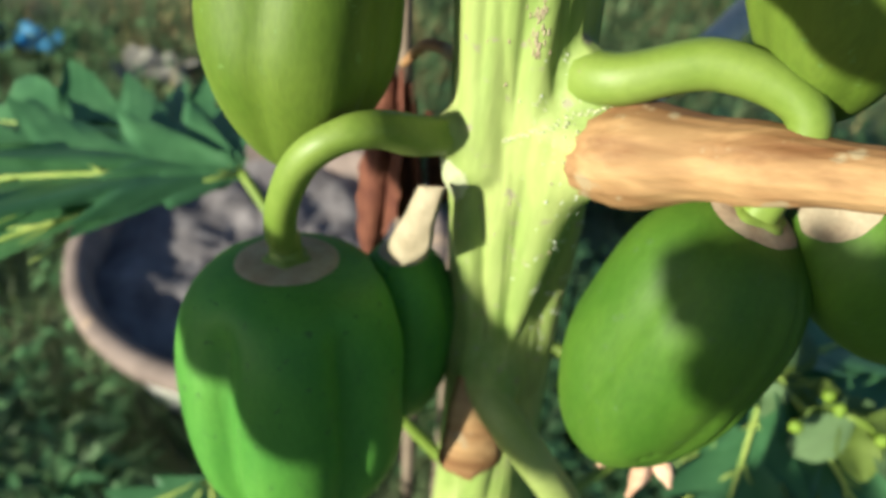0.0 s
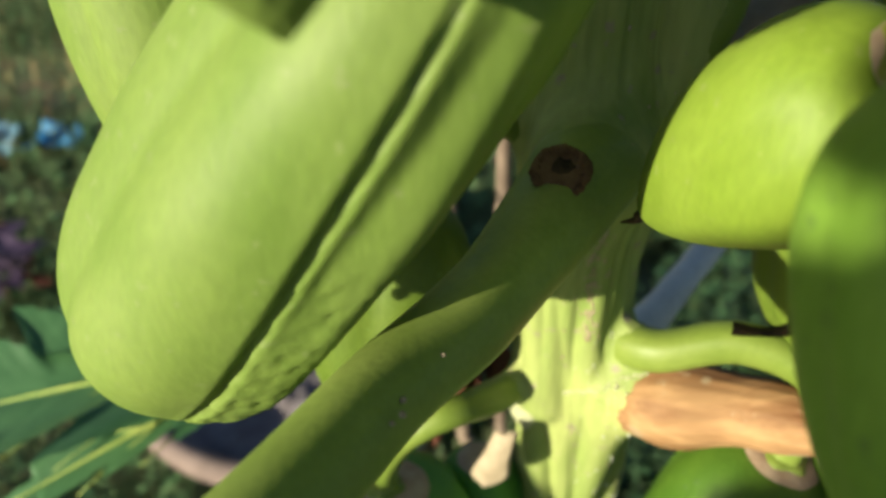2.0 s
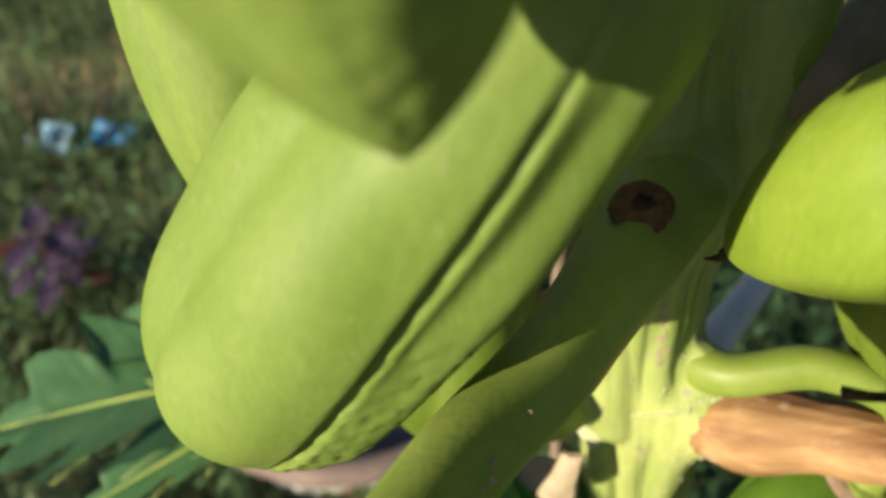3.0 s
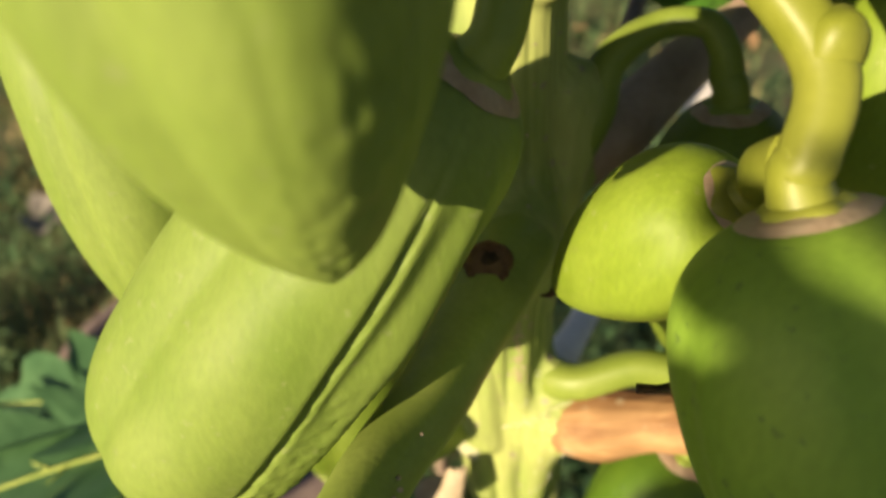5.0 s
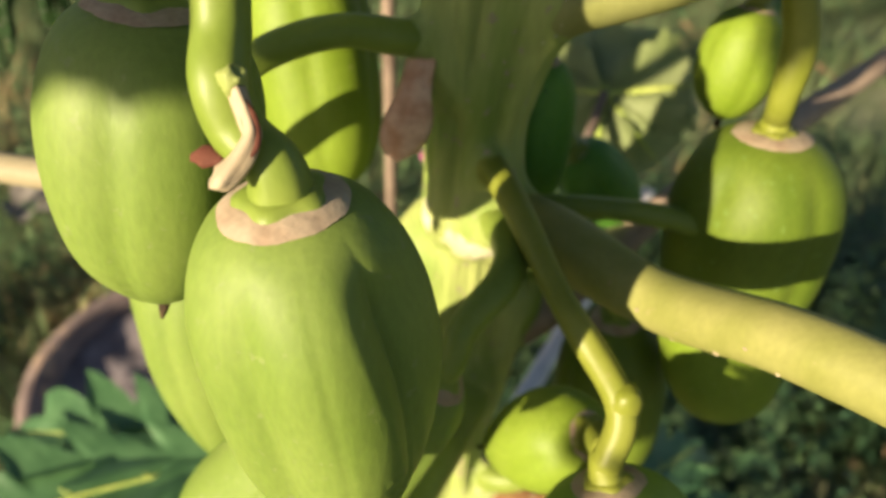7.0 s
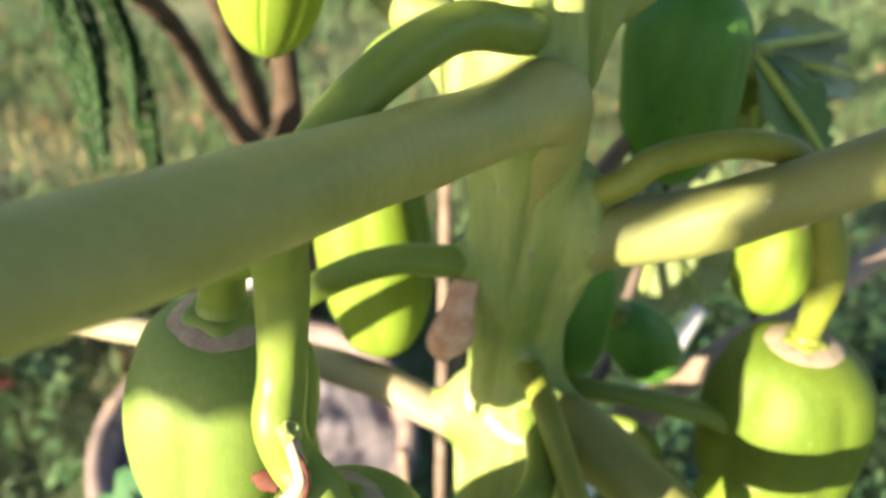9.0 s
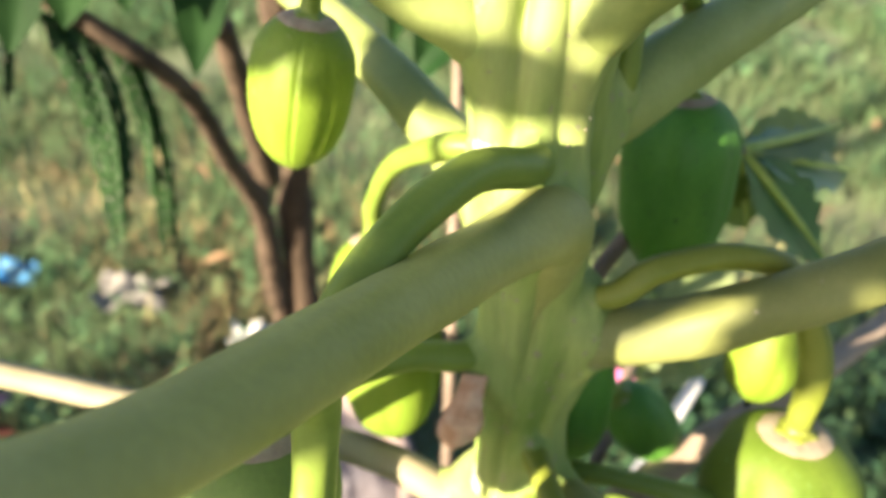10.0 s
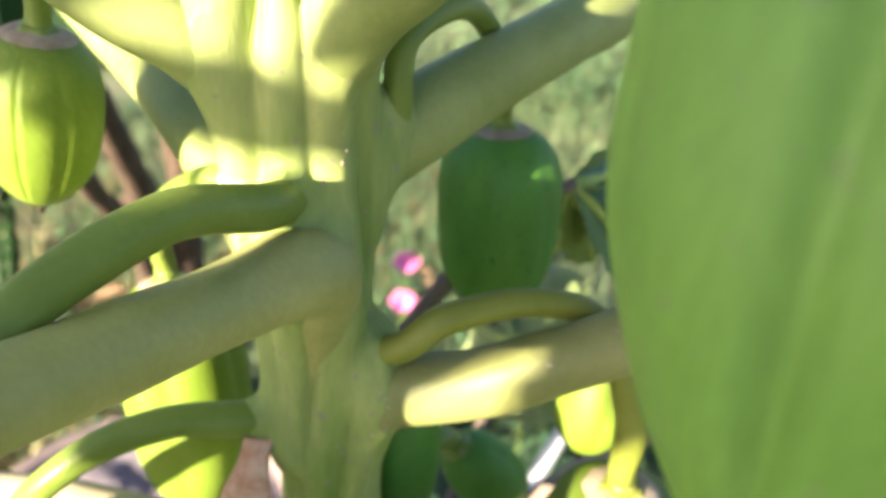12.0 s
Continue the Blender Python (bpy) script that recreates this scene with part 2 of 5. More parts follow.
def curve(points, steps):
    """Catmull-Rom through the points: a list of places."""
    p = [Vector(q) for q in points]
    p = [p[0] * 2 - p[1]] + p + [p[-1] * 2 - p[-2]]
    out = []
    for i in range(1, len(p) - 2):
        for k in range(steps):
            t = k / steps
            a, b, c, d = p[i - 1], p[i], p[i + 1], p[i + 2]
            out.append(0.5 * ((2 * b) + (c - a) * t + (2 * a - 5 * b + 4 * c - d) * t * t + (3 * b - a - 3 * c + d) * t ** 3))
    out.append(p[-2])
    return out


def frames(line):
    """Turning-free axes along a line."""
    tang = [(line[min(i + 1, len(line) - 1)] - line[max(i - 1, 0)]).normalized() for i in range(len(line))]
    u = tang[0].orthogonal().normalized()
    out = []
    for t in tang:
        u = (u - t * u.dot(t)).normalized()
        out.append((t, u, t.cross(u)))
    return out


def tube(points, radii, seg=20, steps=8, ridges=0, ridge=0.0, rough=0.0, seed=0.0, cap=True, squash=1.0):
    """A tapering tube through points; radii are spread along it; ridges run lengthwise; rough swells and dents it."""
    line = curve(points, steps)
    bm = bmesh.new()
    rings = []
    n = len(line)
    for i, (c, (t, u, v)) in enumerate(zip(line, frames(line))):
        x = i / (n - 1) * (len(radii) - 1)
        k = min(int(x), len(radii) - 2)
        f = x - k
        f = f * f * (3 - 2 * f)
        r = radii[k] * (1 - f) + radii[k + 1] * f
        ring = []
        for j in range(seg):
            a = 2 * math.pi * j / seg
            rr = r * (1 + ridge * math.cos(ridges * a + 0.6 * math.sin(i * 0.21)))
            d = u * math.cos(a) + v * math.sin(a) * squash
            q = c + d * rr
            if rough:
                q += d * r * rough * noise.noise(q * 28 + Vector((seed, 0, 0)))
            ring.append(bm.verts.new(q))
        rings.append(ring)
    for a, b in zip(rings, rings[1:]):
        for j in range(seg):
            bm.faces.new((a[j], a[(j + 1) % seg], b[(j + 1) % seg], b[j]))
    if cap:
        for ring, sign, c in ((rings[0], -1, line[0]), (rings[-1], 1, line[-1])):
            mid = bm.verts.new(sum((w.co for w in ring), Vector()) / seg + (line[-1] - line[-2] if sign > 0 else line[0] - line[1]).normalized() * 0.15 * (ring[0].co - c).length)
            for j in range(seg):
                f = (ring[j], ring[(j + 1) % seg], mid)
                bm.faces.new(f if sign > 0 else f[::-1])
    return bm


def lump(at, size, seed=0.0, rough=0.35, subdiv=2):
    bm = bmesh.new()
    bmesh.ops.create_icosphere(bm, subdivisions=subdiv, radius=1)
    for v in bm.verts:
        k = 1 + rough * noise.noise(v.co * 1.7 + Vector((seed, seed * 0.7, 0)))
        v.co = Vector((v.co.x * size[0], v.co.y * size[1], v.co.z * size[2])) * k + Vector(at)
    return bm


def smoothstep(x):
    x = min(max(x, 0), 1)
    return x * x * (3 - 2 * x)


def papaya(label, cap, tip, width, skin, stalk=(), stalk_r=(0.008, 0.007, 0.008), turn=0.0, bulge=0.45, top=(2.6, 2.0), end=(2.3, 1.7), groove=0.03,
           bend=(0, 0, 0), nib=0.002, flower=True, ring=0.29, lobes=0.045, dent=0.02, seed=0.0, keen=(), hang=0.0, scuff=(), facet=(), stem=None):
    """A fruit with five soft ribs, a corky cap, its stalk, and the dried flower's end. keen: narrow furrows (angle, twist, depth, width). scuff: weathered patches (angle, way along, reach, depth). facet: ridges past which the side falls away (angle, twist, amount)."""
    cap, tip = Vector(cap), Vector(tip)
    ob = thing("papaya_fruit", cap, label, "papaya fruit", "papaya fruits on the trunk")
    rnd = random.Random(int(seed * 100) + 7)
    furrows = [(turn + 2 * math.pi * k / 5 + rnd.uniform(-0.06, 0.06), groove * rnd.uniform(0.3, 1.4), rnd.uniform(0.08, 0.16)) for k in range(5)]
    axis = tip - cap
    w = axis.normalized()
    ref = Vector((0, -1, 0)) - w * Vector((0, -1, 0)).dot(w)
    u = ref.normalized()
    v = w.cross(u)
    bend = Vector(bend)
    seg = 170 if keen or scuff else 72

    def at(s, a, out=0.0):
        if s < bulge:
            k = 1 - s / bulge
            r = 0.18 + 0.82 * max(1 - k ** top[0], 0) ** (1 / top[1])
        else:
            k = min((s - bulge) / (1 - bulge), 1)
            r = max(1 - k ** end[0], 0) ** (1 / end[1])
        c = cap + axis * s + bend * (4 * s * (1 - s))
        fade = smoothstep(s / 0.2) * smoothstep((1.03 - s) / 0.22)
        g = lobes * fade * (1 - math.sqrt(math.sin(2.5 * (a - turn)) ** 2 + 0.012))
        for a0, depth, wide in furrows:
            d = (a - a0 + math.pi) % (2 * math.pi) - math.pi
            if abs(d) < 0.6:
                g += depth * fade * math.exp(-((d + 0.05 * math.sin(5 * s + a0)) / wide) ** 2)
        for a0, twist, depth, wide in keen:
            d = (a - a0 - twist * s + math.pi) % (2 * math.pi) - math.pi
            g += depth * fade * math.exp(-(d / wide) ** 2) - 0.35 * depth * fade * math.exp(-(d / (wide * 4)) ** 2)
        for a0, twist, amount in facet:
            e = (a0 + twist * s - a) % (2 * math.pi)
            g += amount * fade * smoothstep(e / 0.45) * smoothstep((1.35 - e) / 0.7)
        d = u * math.cos(a) + v * math.sin(a)
        q = c + d * (width / 2) * r * (1 - g)
        for a0, s0, reach, depth in scuff:
            e = ((a - a0 + math.pi) % (2 * math.pi) - math.pi) / reach
            k = math.exp(-e * e - ((s - s0) / (reach * 0.4)) ** 2)
            if k > 0.03:
                q -= d * depth * k * (0.4 + abs(noise.noise(q * 190)) * 1.6 + noise.noise(q * 420) * 0.6)
        n = noise.noise(Vector((q.x * 22 + seed, q.y * 22, q.z * 22)))
        return q + d * (width * dent * n * fade + out)

    rows = 130 if keen or scuff else 60
    bm = bmesh.new()
    rings = [[bm.verts.new(at(0.5 - 0.5 * math.cos(math.pi * i / rows), 2 * math.pi * j / seg)) for j in range(seg)] for i in range(rows + 1)]
    for p, q in zip(rings, rings[1:]):
        for j in range(seg):
            bm.faces.new((p[j], p[(j + 1) % seg], q[(j + 1) % seg], q[j]))
    bm.faces.new(rings[0][::-1])
    bmesh.ops.remove_doubles(bm, verts=bm.verts, dist=0.00005)
    bmesh.ops.recalc_face_normals(bm, faces=bm.faces)
    part("body", bm, skin, ob)
    # thin corky collar round the stalk, with a ragged edge
    bm = bmesh.new()
    n = 56
    rings = []
    for k in range(7):
        loop = []
        for j in range(n):
            a = 2 * math.pi * j / n
            rag = 1 + 0.2 * noise.noise(Vector((math.cos(a) * 2.2 + seed, math.sin(a) * 2.2, seed))) + 0.035 * noise.noise(Vector((math.cos(a) * 9 + seed, math.sin(a) * 9, 3)))
            s = 0.030 * ring * ring / 0.16 * rag * (k / 6) ** 2
            q = at(s, a)
            lift = 0.001 * (1 - (k / 6) ** 3) + 0.0003 + 0.0003 * noise.noise(q * 400)
            loop.append(bm.verts.new(q - w * lift + (q - cap).normalized() * 0.0006))
        rings.append(loop)
    for p, q in zip(rings, rings[1:]):
        for j in range(n):
            bm.faces.new((p[j], p[(j + 1) % n], q[(j + 1) % n], q[j]))
    bm.faces.new(rings[0][::-1])
    bmesh.ops.recalc_face_normals(bm, faces=bm.faces)
    part("cap_ring", bm, CORK, ob, "tan corky ring round the stalk")
    if stalk:
        pts = [Vector(p) for p in stalk] + [cap - w * 0.010, cap + w * 0.004]
        FEET.append((stalk[:4], list(stalk_r[:4]), 0.006))
        part("stalk", tube(pts, [*stalk_r, stalk_r[-1], stalk_r[-1] * 1.25], 18, 8, 5, 0.03, 0.12, seed), stem or STALK, ob, "pale green curved stalk")
        bm = bmesh.new()
        n = 40
        rings = []
        for x, y in ((0.8, -0.0035), (1.25, -0.003), (1.55, -0.0012), (1.62, 0.0014)):
            rings.append([bm.verts.new(cap + (u * math.cos(2 * math.pi * j / n) + v * math.sin(2 * math.pi * j / n)) * stalk_r[-1] * x * (1 + 0.09 * math.cos(5 * 2 * math.pi * j / n + seed)) + w * y) for j in range(n)])
        for p, q in zip(rings, rings[1:]):
            for j in range(n):
                bm.faces.new((p[j], q[j], q[(j + 1) % n], p[(j + 1) % n]))
        part("calyx_disc", bm, stem or STALK, ob, "small green five-lobed disc under the stalk")
    if flower:
        end_at = tip + w * nib
        bm = tube([end_at - w * 0.003, end_at + w * 0.001, end_at + w * 0.003 + u * 0.001, end_at + w * (0.0045 + hang) + v * 0.0015], [0.0014, 0.0026, 0.0018, 0.0006], 9, 4, 3, 0.2, 0.7, seed)
        part("flower_end", bm, CHAR, ob, "blackened dried flower remnant")
    return ob


# ---- ground ----
def ground():
    bm = bmesh.new()
    n = 70
    verts = {}
    for i in range(-n, n + 1):
        for j in range(-n, n + 1):
            x = math.copysign(abs(i / n) ** 2.6 * 600, i)
            y = math.copysign(abs(j / n) ** 2.6 * 600, j) + 2
            near = 1 / (1 + (x * x + y * y) / 400)
            verts[i, j] = bm.verts.new((x, y, -0.03 + 0.05 * noise.noise(Vector((x * 0.9, y * 0.9, 0))) * near + 0.03 * noise.noise(Vector((x * 3, y * 3, 5))) * near))
    for i in range(-n, n):
        for j in range(-n, n):
            bm.faces.new((verts[i, j], verts[i + 1, j], verts[i + 1, j + 1], verts[i, j + 1]))
    ob = part("ground", bm, EARTH, None)
    tagged(ob, "uneven weedy garden earth with thin grass", "ground", kind="structure")


ground()

# ---- the papaya plant ----
tree = thing("papaya_tree", (0.10, 0.38, 0.0), "young papaya tree with a pale green ridged trunk", "papaya tree")
AXIS = [(0.10, 0.38, -0.02), (0.09, 0.385, 0.3), (0.08, 0.39, 0.7), (0.068, 0.394, 1.05), (0.0565, 0.397, 1.25), (0.049, 0.4, 1.36), (0.0465, 0.406, 1.55), (0.042, 0.41, 1.66), (0.0355, 0.412, 1.78), (0.0265, 0.412, 1.88), (0.0225, 0.412, 1.96), (0.02, 0.415, 2.1), (0.02, 0.418, 2.25)]
RAD = [0.062, 0.055, 0.046, 0.036, 0.0365, 0.0355, 0.0315, 0.0295, 0.0285, 0.0285, 0.031, 0.031, 0.022]
# ribs that run down from the leaf bases and taper into the bark: direction (degrees, -90 faces the camera, 0 is +x) and height
# at the top, then at the lower end, radius at both ends, how far they stand proud at both ends
RIBS = [(-103, 1.845, -107, 1.705, 0.017, 0.005, 0.0133, 0.004), (-60, 1.885, -62, 1.752, 0.0105, 0.011, 0.0087, 0.0052), (-34, 1.775, -72, 1.635, 0.0215, 0.007, 0.0148, 0.0), (-150, 1.83, -132, 1.695, 0.015, 0.011, 0.0065, 0.0073),
        (-128, 1.712, -126, 1.595, 0.01, 0.017, 0.0035, 0.0094), (-98, 1.712, -96, 1.59, 0.009, 0.016, 0.0027, 0.0108), (-66, 1.69, -62, 1.585, 0.011, 0.014, 0.0035, 0.0108), (-132, 2.2, -134, 1.872, 0.0098, 0.0092, 0.0073, 0.0094),
        (-95, 2.2, -93, 1.862, 0.0098, 0.0092, 0.0095, 0.0059), (-58, 2.2, -64, 1.862, 0.0098, 0.0092, 0.0103, 0.0052), (-25, 2.2, -22, 1.86, 0.0098, 0.0092, 0.008, 0.0052), (-168, 2.2, -168, 1.87, 0.0098, 0.0092, 0.008, 0.0066),
        (-100, 1.455, -94, 1.3, 0.021, 0.005, 0.0125, -0.0014), (-64, 1.43, -78, 1.29, 0.013, 0.012, 0.005, 0.0038), (-130, 1.44, -122, 1.27, 0.014, 0.014, 0.005, 0.0066), (-42, 1.295, -84, 1.115, 0.0245, 0.008, 0.0155, 0.0),
        (-146, 1.262, -112, 1.11, 0.016, 0.007, 0.006, 0.001), (-20, 1.25, -38, 1.09, 0.014, 0.01, 0.0065, 0.0024), (-95, 1.112, -95, 0.96, 0.02, 0.006, 0.011, 0.0), (20, 1.49, 10, 1.35, 0.018, 0.006, 0.011, 0.0),
        (160, 1.575, 170, 1.43, 0.018, 0.006, 0.011, 0.0), (140, 1.83, 150, 1.68, 0.018, 0.006, 0.011, 0.0), (40, 1.87, 30, 1.73, 0.018, 0.006, 0.011, 0.0), (30, 0.9, 25, 0.7, 0.022, 0.008, 0.011, 0.0),
        (-120, 0.78, -112, 0.6, 0.024, 0.008, 0.0125, 0.0), (60, 0.55, 62, 0.35, 0.024, 0.008, 0.011, 0.0), (-14, 1.515, -22, 1.38, 0.0165, 0.008, 0.0185, 0.002)]


FEET = []


def bark_point(c, r, a):
    """A place on the bare bark: c on the axis, r the plain radius there, a the direction."""
    q = r * (1 + 0.012 * math.cos(7 * a + 1.5 * math.sin(c.z * 9)))
    q -= 0.0016 * (1 - abs(noise.noise(Vector((math.cos(a) * 6, math.sin(a) * 6, c.z * 3.5 + 4))))) ** 10
    return q + 0.0012 * noise.noise(Vector((math.cos(a) * 4, math.sin(a) * 4, c.z * 8))) + 0.0005 * noise.noise(Vector((math.cos(a) * 12, math.sin(a) * 12, c.z * 40)))


LINE = curve(AXIS, 44)
SEG = 190
# creases between the ribs: lower and upper height, direction at both, depth, width in degrees
CREASES = [(1.866, 2.3, -110, -114, 0.0065, 7), (1.86, 2.3, -80, -77, 0.0065, 7), (1.86, 2.3, -47, -40, 0.0065, 7), (1.87, 2.3, -152, -150, 0.006, 7), (1.7, 1.845, -107, -132, 0.005, 6), (1.698, 1.852, -105, -80, 0.0085, 5),
           (1.63, 1.765, -80, -68, 0.0055, 6), (1.6, 1.74, -62, -48, 0.0035, 6), (1.6, 1.7, -112, -114, 0.0045, 7), (1.6, 1.69, -143, -146, 0.0035, 7), (1.76, 1.9, -46, -42, 0.006, 5),
           (1.115, 1.3, -88, -80, 0.005, 6), (1.115, 1.275, -82, -28, 0.0045, 6), (1.11, 1.262, -106, -120, 0.005, 6), (1.29, 1.44, -93, -90, 0.0035, 6), (1.3, 1.44, -118, -121, 0.0035, 6), (1.3, 1.43, -66, -62, 0.0035, 6)]
# old leaf bases that stand proud: height, direction, amount, spread up and down, spread around
SHIELDS = [(1.606, -90, 0.009, 0.016, 0.42), (1.612, -132, 0.007, 0.018, 0.36), (1.715, -138, 0.005, 0.014, 0.36), (1.258, -140, 0.004, 0.016, 0.3), (1.298, -66, 0.003, 0.01, 0.5), (1.876, -134, 0.004, 0.008, 0.26)]
REACH = {}


def trunk():
    """The trunk, its bark drawn out smoothly round the foot of every stalk."""
    n = len(LINE)
    ang = np.arange(SEG) * 2 * math.pi / SEG
    ring = np.stack([np.cos(ang), np.sin(ang), np.zeros(SEG)], 1)
    base = np.array([[bark_point(c, bark_radius(i), a) for a in ang] for i, c in enumerate(LINE)])
    axis = np.array([tuple(c) for c in LINE])
    out = base.copy()
    feet = []
    for points, radii, blend in FEET:
        line = np.array([tuple(p) for p in curve(points, 6)])
        x = np.linspace(0, len(radii) - 1, len(line))
        feet.append((line, np.interp(x, range(len(radii)), radii) - np.linspace(-0.0022 if blend > 0.01 else 0.0012, 0.0042, len(line)), blend))
    step = np.linspace(-0.004, 0.044, 50)
    for i in range(n):
        for a0, z0, a1, z1, r0, r1, h0, h1 in RIBS:
            f = (z0 - axis[i, 2]) / (z0 - z1)
            if -0.16 < f < 1.1:
                g = min(max(f, 0), 1)
                r = (r0 + (r1 - r0) * g) * math.sqrt(max(1 - (max(-f, 0) / 0.16) ** 2 - (max(f - 1, 0) / 0.1) ** 2, 0.01))
                mid = bark_radius(i) + h0 + (h1 - h0) * g - (r0 + (r1 - r0) * g)
                d = (ang - math.radians(a0 + (a1 - a0) * g) + math.pi) % (2 * math.pi) - math.pi
                inside = r * r - (mid * np.sin(d)) ** 2
                reach = np.where((inside > 0) & (np.abs(d) < 1.5), mid * np.cos(d) + np.sqrt(np.maximum(inside, 0)), 0)
                top = np.maximum(base[i], reach)
                k = np.maximum(0.0016 - np.abs(base[i] - reach), 0) / 0.0016
                base[i] = top + k * k * 0.0004
        out[i] = base[i]
        near = [f for f in feet if np.abs(f[0][:, 2] - axis[i, 2]).min() < 0.05]
        if not near:
            continue
        q = base[i][:, None] + step[None, :]
        pts = axis[i][None, None, :] + ring[:, None, :] * q[:, :, None]
        d = np.broadcast_to(step[None, :], q.shape).copy()
        for line, rad, blend in near:
            gap = (np.linalg.norm(pts[:, :, None, :] - line[None, None], axis=3) - rad[None, None]).min(2)
            h = np.maximum(blend * 2 - np.abs(d - gap), 0) / (blend * 2)
            d = np.minimum(d, gap) - h * h * blend * 0.5
        inside = d < 0
        last = np.where(inside.all(1), step.size - 1, np.argmin(inside, 1) - 1)
        last = np.clip(last, 0, step.size - 2)
        rows = np.arange(SEG)
        a, b = d[rows, last], d[rows, last + 1]
        out[i] = base[i] + step[last] + np.clip(-a / np.maximum(b - a, 1e-6), 0, 1) * (step[1] - step[0])
    z = axis[:, 2][:, None]
    for z0, a0, amount, tall, wide in SHIELDS:
        d = (ang[None, :] - math.radians(a0) + math.pi) % (2 * math.pi) - math.pi
        dz = z - z0
        out += amount * np.exp(-(d / wide) ** 2) * np.where(dz > 0, np.exp(-(dz / (tall * 1.8)) ** 2), np.exp(-(dz / (tall * 0.55)) ** 2))
    for z0, z1, a0, a1, depth, wide in CREASES:
        f = np.clip((z - z0) / (z1 - z0), 0, 1)
        d = (np.degrees(ang)[None, :] - (a0 + (a1 - a0) * f) + 180) % 360 - 180
        out -= depth * np.minimum(np.minimum(f, 1 - f) * 5, 1) * np.exp(-np.abs(d) / wide)
    out[1:-1] = 0.5 * out[1:-1] + 0.25 * (out[:-2] + out[2:])
    out = 0.7 * out + 0.15 * (np.roll(out, 1, 1) + np.roll(out, -1, 1))
    REACH["bark"] = out
    bm = bmesh.new()
    rings = [[bm.verts.new(axis[i] + ring[j] * out[i, j]) for j in range(SEG)] for i in range(n)]
    for p, q in zip(rings, rings[1:]):
        for j in range(SEG):
            bm.faces.new((p[j], p[(j + 1) % SEG], q[(j + 1) % SEG], q[j]))
    bm.faces.new(rings[-1])
    return part("trunk", bm, BARK, tree, "pale green bark with folds, leaf scars and corky flecks")


def bark_radius(i):
    x = i / (len(LINE) - 1) * (len(RAD) - 1)
    k = min(int(x), len(RAD) - 2)
    return RAD[k] + (RAD[k + 1] - RAD[k]) * (x - k)


def on_bark(z, degrees):
    i = min(range(len(LINE)), key=lambda n: abs(LINE[n].z - z))
    c = LINE[i].copy()
    c.z = z
    a = radians(degrees)
    return c + Vector((math.cos(a), math.sin(a), 0)) * float(REACH["bark"][i, int(round(a / (2 * math.pi) * SEG)) % SEG])


def flecks(name, places, mat, host, label, flat=(1, 1, 1)):
    """Many small raised flecks in one mesh: (place, size)."""
    bm = bmesh.new()
    for k, (p, size) in enumerate(places):
        m = Matrix.Translation(p) @ Matrix.Diagonal((size * flat[0], size * flat[1], size * flat[2], 1))
        bmesh.ops.create_icosphere(bm, subdivisions=1, radius=1, matrix=m)
    return tagged(part(name, bm, mat, host, label), kind="stuff")


def petiole(points, radii, label, mat=None, seed=0.0, squash=1.0, host=None, foot=0.012):
    if foot:
        FEET.append((points[:4], radii[:4], foot))
    return part("petiole", tube(points, radii, 36, 12, 5, 0.012, 0.05, seed, squash=squash), mat or PETIOLE, host or tree, label)


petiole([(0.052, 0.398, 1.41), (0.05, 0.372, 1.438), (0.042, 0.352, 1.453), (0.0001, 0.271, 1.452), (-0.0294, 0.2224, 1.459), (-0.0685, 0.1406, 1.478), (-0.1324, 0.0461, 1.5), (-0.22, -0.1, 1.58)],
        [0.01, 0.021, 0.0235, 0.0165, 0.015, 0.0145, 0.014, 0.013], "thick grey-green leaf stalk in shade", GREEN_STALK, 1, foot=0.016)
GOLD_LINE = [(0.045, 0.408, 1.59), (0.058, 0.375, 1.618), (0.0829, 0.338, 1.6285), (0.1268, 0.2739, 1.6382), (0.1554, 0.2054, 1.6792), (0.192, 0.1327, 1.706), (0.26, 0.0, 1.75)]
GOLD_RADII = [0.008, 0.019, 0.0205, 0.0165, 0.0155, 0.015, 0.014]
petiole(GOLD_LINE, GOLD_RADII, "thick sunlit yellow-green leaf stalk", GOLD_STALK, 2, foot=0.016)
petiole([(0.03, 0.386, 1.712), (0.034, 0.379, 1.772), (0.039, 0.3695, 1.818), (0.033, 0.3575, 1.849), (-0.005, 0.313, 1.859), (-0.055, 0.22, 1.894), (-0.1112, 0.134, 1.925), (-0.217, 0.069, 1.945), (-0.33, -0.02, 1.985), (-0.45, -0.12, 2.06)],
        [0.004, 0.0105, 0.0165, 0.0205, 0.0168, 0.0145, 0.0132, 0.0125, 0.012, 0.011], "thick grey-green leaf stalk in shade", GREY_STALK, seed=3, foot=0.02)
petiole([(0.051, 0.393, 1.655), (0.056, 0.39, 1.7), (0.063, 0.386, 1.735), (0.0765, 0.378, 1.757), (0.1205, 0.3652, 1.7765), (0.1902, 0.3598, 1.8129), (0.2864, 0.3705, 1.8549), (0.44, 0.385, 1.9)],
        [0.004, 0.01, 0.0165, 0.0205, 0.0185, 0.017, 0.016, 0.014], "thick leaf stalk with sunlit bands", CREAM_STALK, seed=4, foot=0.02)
petiole([(0.032, 0.415, 1.82), (0.045, 0.418, 1.862), (0.0738, 0.43, 1.886), (0.1522, 0.4877, 1.9148), (0.2385, 0.574, 1.929), (0.3141, 0.661, 1.9545), (0.42, 0.78, 1.99)],
        [0.008, 0.019, 0.022, 0.0195, 0.018, 0.0165, 0.015], "grey-green leaf stalk in shade", seed=5, foot=0.018)
